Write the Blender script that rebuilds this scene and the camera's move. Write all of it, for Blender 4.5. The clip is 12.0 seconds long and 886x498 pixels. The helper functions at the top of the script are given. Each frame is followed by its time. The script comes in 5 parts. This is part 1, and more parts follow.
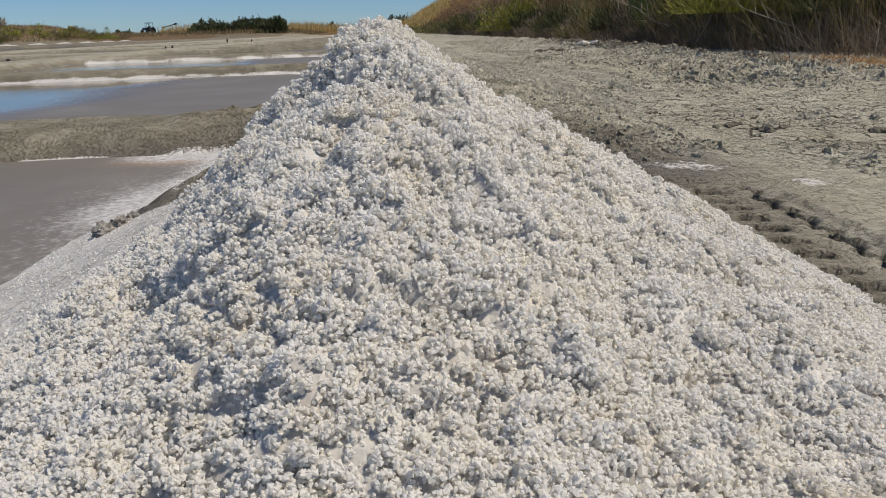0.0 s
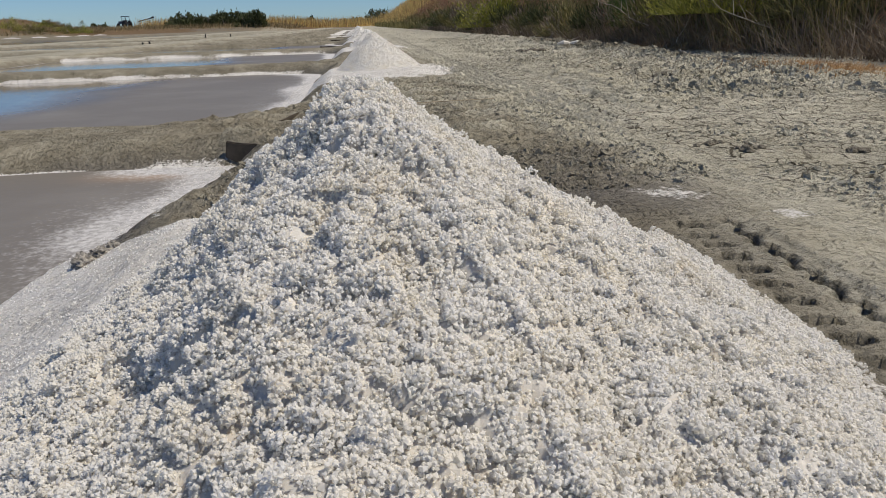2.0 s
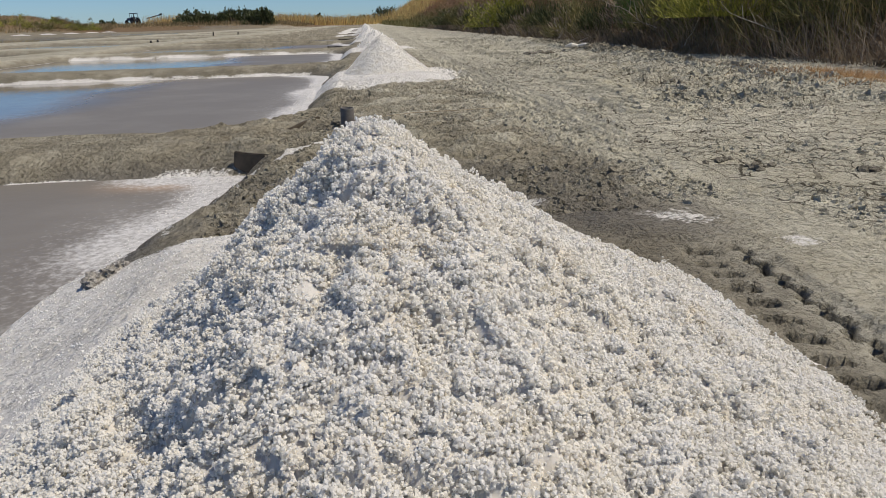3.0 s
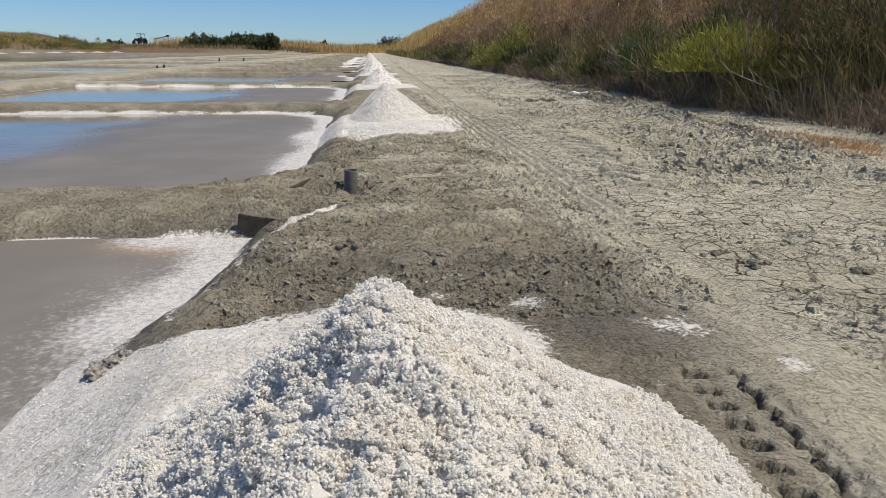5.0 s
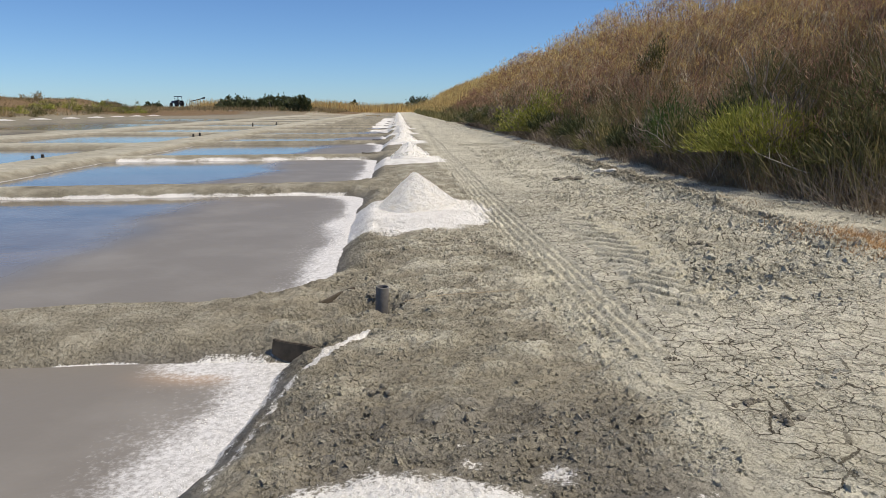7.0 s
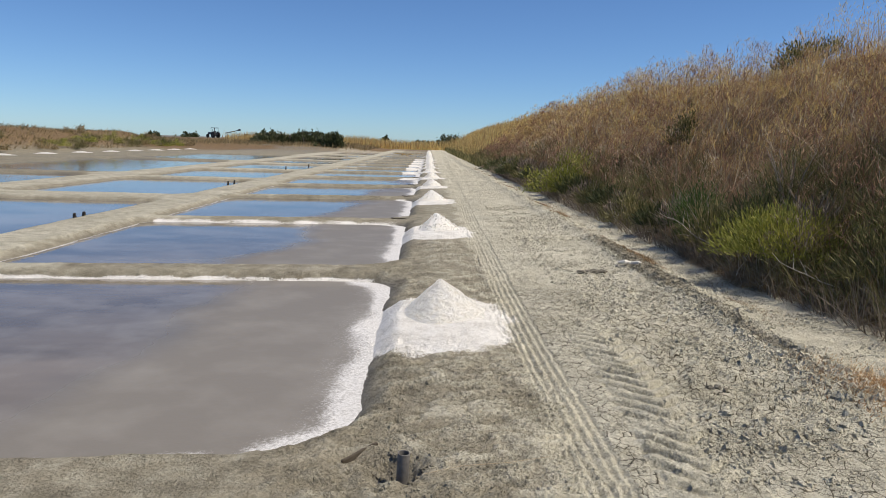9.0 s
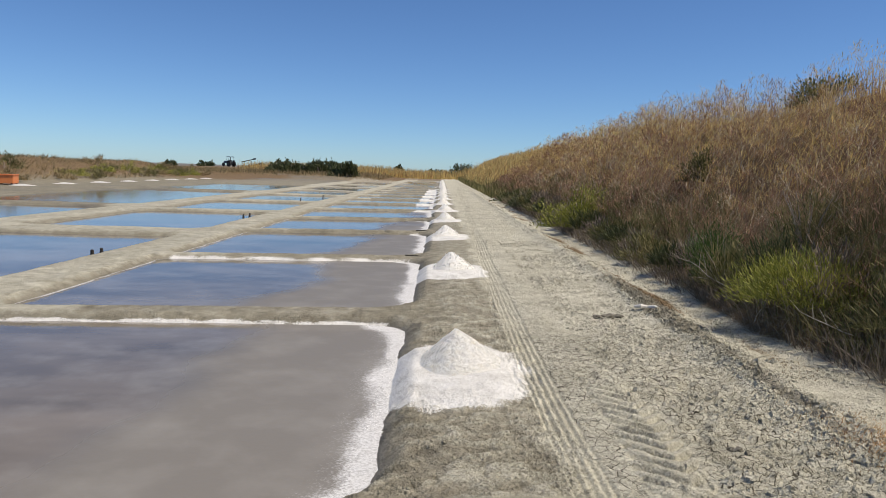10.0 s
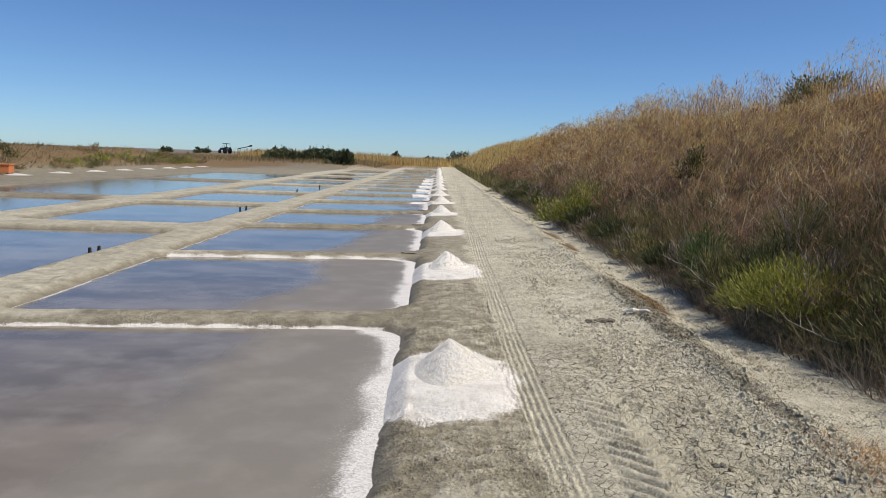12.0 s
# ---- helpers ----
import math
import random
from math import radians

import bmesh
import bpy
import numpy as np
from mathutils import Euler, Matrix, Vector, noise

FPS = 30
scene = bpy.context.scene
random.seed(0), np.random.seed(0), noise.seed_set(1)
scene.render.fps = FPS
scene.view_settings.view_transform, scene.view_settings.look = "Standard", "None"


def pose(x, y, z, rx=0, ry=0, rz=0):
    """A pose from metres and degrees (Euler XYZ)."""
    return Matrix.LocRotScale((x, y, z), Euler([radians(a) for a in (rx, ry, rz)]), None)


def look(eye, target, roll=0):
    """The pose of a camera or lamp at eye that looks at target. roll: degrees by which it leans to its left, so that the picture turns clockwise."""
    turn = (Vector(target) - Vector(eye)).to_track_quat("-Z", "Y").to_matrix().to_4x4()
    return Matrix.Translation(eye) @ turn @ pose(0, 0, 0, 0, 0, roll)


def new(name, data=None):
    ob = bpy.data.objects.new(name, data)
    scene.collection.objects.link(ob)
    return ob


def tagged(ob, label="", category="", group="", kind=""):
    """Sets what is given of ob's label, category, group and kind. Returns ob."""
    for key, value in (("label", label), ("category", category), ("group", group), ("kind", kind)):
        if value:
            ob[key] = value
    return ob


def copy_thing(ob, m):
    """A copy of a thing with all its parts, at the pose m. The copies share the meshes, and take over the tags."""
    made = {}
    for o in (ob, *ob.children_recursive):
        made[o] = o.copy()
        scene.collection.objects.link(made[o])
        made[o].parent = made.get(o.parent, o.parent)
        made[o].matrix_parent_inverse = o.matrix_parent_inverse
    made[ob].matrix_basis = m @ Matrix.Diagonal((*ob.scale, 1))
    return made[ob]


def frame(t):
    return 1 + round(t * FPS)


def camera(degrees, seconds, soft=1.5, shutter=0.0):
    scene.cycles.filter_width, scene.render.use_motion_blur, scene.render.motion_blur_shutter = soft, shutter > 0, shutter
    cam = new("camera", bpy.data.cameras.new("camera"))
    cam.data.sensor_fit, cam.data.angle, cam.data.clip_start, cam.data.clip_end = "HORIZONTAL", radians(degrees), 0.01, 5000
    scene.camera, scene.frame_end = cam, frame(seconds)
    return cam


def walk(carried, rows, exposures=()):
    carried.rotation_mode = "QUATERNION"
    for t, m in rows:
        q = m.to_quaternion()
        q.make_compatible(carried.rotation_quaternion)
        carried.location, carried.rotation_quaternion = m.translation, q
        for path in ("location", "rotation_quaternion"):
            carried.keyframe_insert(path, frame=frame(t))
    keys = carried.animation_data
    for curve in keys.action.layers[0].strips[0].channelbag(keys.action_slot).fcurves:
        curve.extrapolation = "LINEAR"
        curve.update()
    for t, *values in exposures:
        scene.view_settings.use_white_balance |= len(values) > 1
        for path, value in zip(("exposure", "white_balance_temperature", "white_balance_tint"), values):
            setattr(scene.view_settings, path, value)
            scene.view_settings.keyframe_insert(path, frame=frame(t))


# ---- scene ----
cam = camera(63.9, 12.0, 0.8)
PATH = [
    (0, (-0.098, -0.622, 0.261), (0.057, 1.283, -0.329), -1.5),
    (0.5, (-0.097, -0.618, 0.273), (0.074, 1.284, -0.321), -1.6),
    (1, (-0.097, -0.612, 0.286), (0.096, 1.285, -0.315), -1.5),
    (1.5, (-0.098, -0.606, 0.302), (0.108, 1.289, -0.304), -1.5),
    (2, (-0.099, -0.601, 0.323), (0.106, 1.294, -0.283), -1.4),
    (2.5, (-0.103, -0.594, 0.341), (0.093, 1.301, -0.268), -1.3),
    (3, (-0.101, -0.587, 0.367), (0.087, 1.308, -0.244), -1.2),
    (3.2, (-0.104, -0.581, 0.383), (0.098, 1.308, -0.24), -0.9),
    (4.8, (-0.108, -0.57, 0.498), (0.095, 1.342, -0.052), 0.6),
    (5, (-0.109, -0.568, 0.513), (0.092, 1.349, -0.022), 0.9),
    (5.5, (-0.12, -0.56, 0.562), (0.075, 1.367, 0.061), 1.3),
    (6, (-0.122, -0.554, 0.612), (0.052, 1.383, 0.144), 1.3),
    (6.5, (-0.124, -0.551, 0.685), (0.022, 1.397, 0.258), 0.6),
    (7, (-0.119, -0.547, 0.772), (0.006, 1.411, 0.385), 0.2),
    (7.2, (-0.118, -0.546, 0.81), (0.002, 1.414, 0.434), 0.1),
    (8.8, (-0.122, -0.603, 1.333), (-0.066, 1.372, 1.023), 1.7),
    (9, (-0.119, -0.589, 1.382), (-0.069, 1.389, 1.089), 1.8),
    (9.5, (-0.133, -0.585, 1.489), (-0.099, 1.399, 1.241), 2.0),
    (10, (-0.151, -0.562, 1.555), (-0.139, 1.426, 1.339), 1.9),
    (10.5, (-0.168, -0.561, 1.613), (-0.183, 1.426, 1.394), 1.8),
    (11, (-0.165, -0.581, 1.661), (-0.195, 1.404, 1.415), 1.7),
    (11.5, (-0.14, -0.611, 1.727), (-0.15, 1.372, 1.466), 1.8),
    (12, (-0.136, -0.636, 1.775), (-0.114, 1.347, 1.522), 2.0),
]
walk(cam, [(t, look(eye, target, roll)) for t, eye, target, roll in PATH],
     [(0, -0.46), (2.5, -0.4), (4.0, -0.26), (5.5, -0.1), (7.0, 0.0), (12.0, -0.02)])

# ---- daylight ----
SUN_EL, SUN_AZ = 58.0, 12.0        # height of the sun; degrees that it stands behind (minus: ahead of) the line square to the track
world = bpy.data.worlds.new("sky_world")
scene.world = world
world.use_nodes = True
wn = world.node_tree.nodes
wl = world.node_tree.links
sky = wn.new("ShaderNodeTexSky")
sky.sky_type, sky.sun_disc = "NISHITA", False
sky.sun_elevation, sky.sun_rotation = radians(SUN_EL), radians(90 + SUN_AZ)
sky.altitude, sky.air_density, sky.dust_density, sky.ozone_density = 0, 0.75, 0.12, 2.2
tint = wn.new("ShaderNodeMix")
tint.data_type, tint.blend_type, tint.inputs[0].default_value = "RGBA", "MULTIPLY", 1.0
tint.inputs[7].default_value = (0.69, 0.915, 1.19, 1)
wl.new(sky.outputs[0], tint.inputs[6])
wl.new(tint.outputs[2], wn["Background"].inputs[0])
wn["Background"].inputs[1].default_value = 0.093
sun = new("sun", bpy.data.lights.new("sun", "SUN"))
sun.data.energy, sun.data.angle, sun.data.color = 4.7, radians(0.53), (1.0, 0.905, 0.77)
ca, sa, ce, se = math.cos(radians(SUN_AZ)), math.sin(radians(SUN_AZ)), math.cos(radians(SUN_EL)), math.sin(radians(SUN_EL))
sun.matrix_world = look((80 * ca * ce, -80 * sa * ce, 80 * se), (0, 0, 0))

rng = np.random.default_rng(7)
WATER = -0.14


# ---- numbers: noise on arrays ----
def hash2(i, j, seed):
    n = (i.astype(np.int64) * 374761393 + j.astype(np.int64) * 668265263 + seed * 974711) & 0x7FFFFFFF
    n = ((n ^ (n >> 13)) * 1274126177) & 0x7FFFFFFF
    n = ((n ^ (n >> 16)) * 1103515245) & 0x7FFFFFFF
    return (n & 0xFFFFF) / float(0xFFFFF)


def vnoise(x, y, seed=0):
    i, j = np.floor(x), np.floor(y)
    u, v = x - i, y - j
    u, v = u * u * (3 - 2 * u), v * v * (3 - 2 * v)
    a, b = hash2(i, j, seed), hash2(i + 1, j, seed)
    c, d = hash2(i, j + 1, seed), hash2(i + 1, j + 1, seed)
    return (a * (1 - u) + b * u) * (1 - v) + (c * (1 - u) + d * u) * v


def fbm(x, y, octaves=4, seed=0, gain=0.5):
    total, amp, norm = 0.0, 1.0, 0.0
    for o in range(octaves):
        total = total + amp * vnoise(x * 2 ** o + 17.3 * o, y * 2 ** o - 9.1 * o, seed + o)
        norm += amp
        amp *= gain
    return total / norm


def cells(x, y, seed=0):
    """Distances to the nearest and second nearest scattered point."""
    i, j = np.floor(x), np.floor(y)
    f1, f2 = np.full(x.shape, 9.0), np.full(x.shape, 9.0)
    for di in (-1, 0, 1):
        for dj in (-1, 0, 1):
            px = i + di + 0.1 + 0.8 * hash2(i + di, j + dj, seed)
            py = j + dj + 0.1 + 0.8 * hash2(i + di, j + dj, seed + 51)
            d = np.hypot(px - x, py - y)
            f2 = np.minimum(f2, np.maximum(f1, d))
            f1 = np.minimum(f1, d)
    return f1, f2


def ramp(a, b, x):
    t = np.clip((x - a) / (b - a), 0, 1)
    return t * t * (3 - 2 * t)


# ---- meshes from arrays ----
def mesh_of(name, verts, faces, material, smooth=False, attributes=()):
    verts, faces = np.asarray(verts, dtype=np.float32), np.asarray(faces, dtype=np.int32)
    me = bpy.data.meshes.new(name)
    n, k = faces.shape
    me.vertices.add(len(verts))
    me.vertices.foreach_set("co", verts.ravel())
    me.loops.add(n * k)
    me.loops.foreach_set("vertex_index", faces.ravel())
    me.polygons.add(n)
    me.polygons.foreach_set("loop_start", np.arange(0, n * k, k, dtype=np.int32))
    me.polygons.foreach_set("use_smooth", np.full(n, smooth))
    me.materials.append(material)
    me.update()
    me.validate()
    for key, values in attributes:
        at = me.attributes.new(key, "FLOAT", "POINT")
        at.data.foreach_set("value", np.asarray(values, dtype=np.float32).ravel())
    return me


def grid_faces(nx, ny):
    i = np.arange(nx * ny).reshape(ny, nx)
    return np.stack([i[:-1, :-1], i[:-1, 1:], i[1:, 1:], i[1:, :-1]], axis=-1).reshape(-1, 4)


def part(name, bm, material, parent=None, label="", smooth=False):
    me = bpy.data.meshes.new(name)
    bm.to_mesh(me)
    bm.free()
    me.materials.append(material)
    if smooth:
        me.polygons.foreach_set("use_smooth", np.full(len(me.polygons), True))
    ob = new(name, me)
    if parent:
        ob.parent = parent
    if label:
        tagged(ob, label)
    return ob


def box(bm, size, m, bevel=0.0):
    out = bmesh.ops.create_cube(bm, size=1, matrix=m @ Matrix.Diagonal((*size, 1)))
    if bevel:
        edges = list({e for v in out["verts"] for e in v.link_edges})
        bmesh.ops.bevel(bm, geom=edges, offset=bevel, segments=2, affect="EDGES")


def tube(bm, m, r1, r2, length, n=12, cap=True):
    """A tapering rod that rises from the pose m along its z."""
    bmesh.ops.create_cone(bm, cap_ends=cap, segments=n, radius1=r1, radius2=r2, depth=length, matrix=m @ Matrix.Translation((0, 0, length / 2)))


def rod(bm, points, radii, n=6):
    """One bent, tapering, closed rod through the points."""
    rings = []
    for k, (p, w) in enumerate(zip(points, radii)):
        d = Vector(points[min(k + 1, len(points) - 1)]) - Vector(points[max(k - 1, 0)])
        q = d.to_track_quat("Z", "Y")
        rings.append([bm.verts.new(Vector(p) + q @ Vector((w * math.cos(6.2832 * a / n), w * math.sin(6.2832 * a / n), 0))) for a in range(n)])
    for a, b in zip(rings, rings[1:]):
        for k in range(n):
            bm.faces.new((a[k], a[(k + 1) % n], b[(k + 1) % n], b[k]))
    bm.faces.new(rings[0][::-1])
    bm.faces.new(rings[-1])


def rotations(n, r):
    """n random turns, as matrices."""
    q = r.normal(size=(n, 4))
    q /= np.linalg.norm(q, axis=1)[:, None]
    w, x, y, z = q.T
    return np.stack([1 - 2 * (y * y + z * z), 2 * (x * y - z * w), 2 * (x * z + y * w), 2 * (x * y + z * w), 1 - 2 * (x * x + z * z),
                     2 * (y * z - x * w), 2 * (x * z - y * w), 2 * (y * z + x * w), 1 - 2 * (x * x + y * y)], axis=1).reshape(n, 3, 3)


# ---- materials ----
def material(name):
    m = bpy.data.materials.new(name)
    m.use_nodes = True
    return m, m.node_tree.nodes, m.node_tree.links, m.node_tree.nodes["Principled BSDF"]


def noise_node(n, l, scale, detail=6.0, rough=0.6, coords=None):
    t = n.new("ShaderNodeTexNoise")
    t.inputs["Scale"].default_value, t.inputs["Detail"].default_value, t.inputs["Roughness"].default_value = scale, detail, rough
    if coords is None:
        coords = n.new("ShaderNodeNewGeometry").outputs["Position"]
    l.new(coords, t.inputs["Vector"])
    return t


def ramp_node(n, l, fac, stops):
    r = n.new("ShaderNodeValToRGB")
    while len(r.color_ramp.elements) < len(stops):
        r.color_ramp.elements.new(0.5)
    for e, (p, c) in zip(r.color_ramp.elements, stops):
        e.position, e.color = p, (*c, 1)
    l.new(fac, r.inputs[0])
    return r.outputs[0]


def maths(n, l, op, a, b, clamp=False):
    m = n.new("ShaderNodeMath")
    m.operation, m.use_clamp = op, clamp
    for k, v in enumerate((a, b)):
        if hasattr(v, "node"):
            l.new(v, m.inputs[k])
        else:
            m.inputs[k].default_value = v
    return m.outputs[0]


def blend(n, l, fac, a, b, mode="MIX"):
    m = n.new("ShaderNodeMix")
    m.data_type, m.blend_type = "RGBA", mode
    for k, v in ((0, fac), (6, a), (7, b)):
        if hasattr(v, "node"):
            l.new(v, m.inputs[k])
        elif k:
            m.inputs[k].default_value = (*v, 1)
        else:
            m.inputs[k].default_value = v
    return m.outputs[2]


def bump(n, l, height, strength, distance, normal=None):
    b = n.new("ShaderNodeBump")
    b.inputs["Distance"].default_value = distance
    if hasattr(strength, "node"):
        l.new(strength, b.inputs["Strength"])
    else:
        b.inputs["Strength"].default_value = strength
    l.new(height, b.inputs["Height"])
    if normal is not None:
        l.new(normal, b.inputs["Normal"])
    return b.outputs[0]


def plain(name, colour, rough=0.6, metal=0.0, spread=0.25, scale=8.0, relief=0.3, distance=0.002):
    m, n, l, b = material(name)
    t = noise_node(n, l, scale)
    dark, light = [c * (1 - spread) for c in colour], [min(1, c * (1 + spread)) for c in colour]
    l.new(ramp_node(n, l, t.outputs["Fac"], [(0.3, dark), (0.7, light)]), b.inputs["Base Color"])
    b.inputs["Roughness"].default_value, b.inputs["Metallic"].default_value = rough, metal
    t2 = noise_node(n, l, scale * 12)
    l.new(bump(n, l, t2.outputs["Fac"], relief, distance), b.inputs["Normal"])
    return m


def ground_material():
    m, n, l, b = material("salt_marsh_clay")
    pos = n.new("ShaderNodeNewGeometry").outputs["Position"]

    def attr(key):
        a = n.new("ShaderNodeAttribute")
        a.attribute_name = key
        return a.outputs["Fac"]
    fine = noise_node(n, l, 55, 8, 0.65, pos).outputs["Fac"]
    mid = noise_node(n, l, 7, 7, 0.6, pos).outputs["Fac"]
    broad = noise_node(n, l, 0.9, 5, 0.55, pos).outputs["Fac"]
    grit = noise_node(n, l, 260, 4, 0.7, pos).outputs["Fac"]
    patch = noise_node(n, l, 2.6, 5, 0.6, pos).outputs["Fac"]
    tone = maths(n, l, "ADD", maths(n, l, "MULTIPLY", fine, 0.5), maths(n, l, "ADD", maths(n, l, "MULTIPLY", mid, 0.4), maths(n, l, "MULTIPLY", maths(n, l, "SUBTRACT", patch, 0.3), 0.45)))
    mud = ramp_node(n, l, tone, [(0.3, (0.165, 0.145, 0.105)), (0.5, (0.265, 0.237, 0.174)), (0.7, (0.38, 0.345, 0.26))])
    pale = ramp_node(n, l, tone, [(0.3, (0.355, 0.328, 0.246)), (0.48, (0.535, 0.5, 0.385)), (0.66, (0.675, 0.64, 0.515))])
    wet_dark = ramp_node(n, l, tone, [(0.3, (0.1, 0.09, 0.073)), (0.7, (0.23, 0.21, 0.17))])
    rust = ramp_node(n, l, tone, [(0.3, (0.1, 0.066, 0.036)), (0.7, (0.26, 0.175, 0.09))])
    salt = ramp_node(n, l, tone, [(0.3, (0.4, 0.375, 0.325)), (0.44, (0.63, 0.605, 0.55)), (0.58, (0.78, 0.757, 0.705))])

    def edge(key, width, tex, low=0.38, high=0.62):
        a = maths(n, l, "ADD", attr(key), maths(n, l, "MULTIPLY", maths(n, l, "SUBTRACT", tex, 0.5), width))
        r = n.new("ShaderNodeMapRange")
        r.interpolation_type = "SMOOTHSTEP"
        r.inputs[1].default_value, r.inputs[2].default_value = low, high
        l.new(a, r.inputs[0])
        return r.outputs[0]
    c = blend(n, l, edge("pale", 0.42, mid, 0.2, 0.8), mud, pale)
    c = blend(n, l, maths(n, l, "MULTIPLY", ramp_node(n, l, broad, [(0.4, (0, 0, 0)), (0.7, (1, 1, 1))]), 0.35), c, (0.24, 0.22, 0.15))
    c = blend(n, l, edge("rust", 1.4, fine), c, rust)
    wet_dark_mask = edge("wet_dark", 0.45, mid, 0.15, 0.95)
    c = blend(n, l, wet_dark_mask, c, wet_dark)
    speck = noise_node(n, l, 130, 3, 0.7, pos).outputs["Fac"]
    # scattered spots: shade of small pits painted darker, a few spots paler
    pit_shade = noise_node(n, l, 42, 4, 0.7, pos).outputs["Fac"]
    c = blend(n, l, 1.0, c, ramp_node(n, l, pit_shade, [(0.3, (0.85, 0.84, 0.82)), (0.38, (1, 1, 1)), (0.66, (1, 1, 1)), (0.72, (1.15, 1.15, 1.14))]), "MULTIPLY")
    c = blend(n, l, 1.0, c, ramp_node(n, l, speck, [(0.3, (0.82, 0.82, 0.82)), (0.4, (1.0, 1.0, 1.0)), (0.7, (1.0, 1.0, 1.0))]), "MULTIPLY")
    salted = edge("salt", 1.7, maths(n, l, "ADD", maths(n, l, "MULTIPLY", fine, 0.5), maths(n, l, "MULTIPLY", speck, 0.5)))
    c = blend(n, l, salted, c, salt)
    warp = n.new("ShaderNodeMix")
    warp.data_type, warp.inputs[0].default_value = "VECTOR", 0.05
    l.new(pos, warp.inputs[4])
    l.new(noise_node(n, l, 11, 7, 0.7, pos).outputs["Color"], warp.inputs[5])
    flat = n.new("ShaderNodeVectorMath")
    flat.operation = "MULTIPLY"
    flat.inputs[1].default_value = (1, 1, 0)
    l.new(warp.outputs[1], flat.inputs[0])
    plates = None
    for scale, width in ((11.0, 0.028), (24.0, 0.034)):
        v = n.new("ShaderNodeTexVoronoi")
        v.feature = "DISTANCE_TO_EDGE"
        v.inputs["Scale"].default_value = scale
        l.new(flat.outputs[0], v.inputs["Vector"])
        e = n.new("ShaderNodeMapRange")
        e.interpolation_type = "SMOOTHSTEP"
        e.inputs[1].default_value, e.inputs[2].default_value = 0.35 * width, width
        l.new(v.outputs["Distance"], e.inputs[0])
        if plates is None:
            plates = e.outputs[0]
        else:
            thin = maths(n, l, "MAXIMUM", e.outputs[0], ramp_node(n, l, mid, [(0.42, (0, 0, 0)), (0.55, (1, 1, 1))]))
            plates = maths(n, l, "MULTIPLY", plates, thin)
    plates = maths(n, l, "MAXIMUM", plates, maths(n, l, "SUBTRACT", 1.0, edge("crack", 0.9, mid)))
    # clay multiplied darker inside the cracks: their shade put into the colour
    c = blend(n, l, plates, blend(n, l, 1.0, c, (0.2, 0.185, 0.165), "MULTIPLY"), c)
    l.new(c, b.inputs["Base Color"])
    rough = n.new("ShaderNodeMapRange")
    rough.inputs[3].default_value, rough.inputs[4].default_value = 0.92, 0.6
    l.new(wet_dark_mask, rough.inputs[0])
    l.new(rough.outputs[0], b.inputs["Roughness"])
    b.inputs["Specular IOR Level"].default_value = 0.25
    flakes = n.new("ShaderNodeTexVoronoi")
    flakes.inputs["Scale"].default_value = 26.0
    l.new(flat.outputs[0], flakes.inputs["Vector"])
    calm = maths(n, l, "SUBTRACT", 1.0, maths(n, l, "MULTIPLY", salted, 0.4))
    crumb = n.new("ShaderNodeTexVoronoi")
    crumb.inputs["Scale"].default_value = 75.0
    l.new(flat.outputs[0], crumb.inputs["Vector"])
    crumbly = maths(n, l, "MULTIPLY", calm, ramp_node(n, l, noise_node(n, l, 5, 5, 0.65, pos).outputs["Fac"], [(0.42, (0, 0, 0)), (0.56, (1, 1, 1))]))
    nrm = bump(n, l, plates, 1.0, 0.008)
    nrm = bump(n, l, flakes.outputs["Distance"], maths(n, l, "MULTIPLY", calm, maths(n, l, "MULTIPLY", attr("pale"), ramp_node(n, l, patch, [(0.42, (0, 0, 0)), (0.6, (1, 1, 1))]))), 0.03, nrm)
    ledge = noise_node(n, l, 10, 9, 0.62, flat.outputs[0]).outputs["Fac"]
    steps = ramp_node(n, l, ledge, [(0.4, (0, 0, 0)), (0.415, (0.25, 0.25, 0.25)), (0.47, (0.25, 0.25, 0.25)), (0.485, (0.5, 0.5, 0.5)), (0.53, (0.5, 0.5, 0.5)), (0.545, (0.75, 0.75, 0.75)), (0.6, (0.75, 0.75, 0.75)), (0.615, (1, 1, 1))])
    nrm = bump(n, l, steps, calm, 0.026, nrm)
    nrm = bump(n, l, maths(n, l, "SUBTRACT", 1.0, crumb.outputs["Distance"]), crumbly, 0.016, nrm)
    nrm = bump(n, l, mid, calm, 0.008, nrm)
    nrm = bump(n, l, fine, calm, 0.0075, nrm)
    nrm = bump(n, l, grit, calm, 0.0025, nrm)
    l.new(nrm, b.inputs["Normal"])
    return m


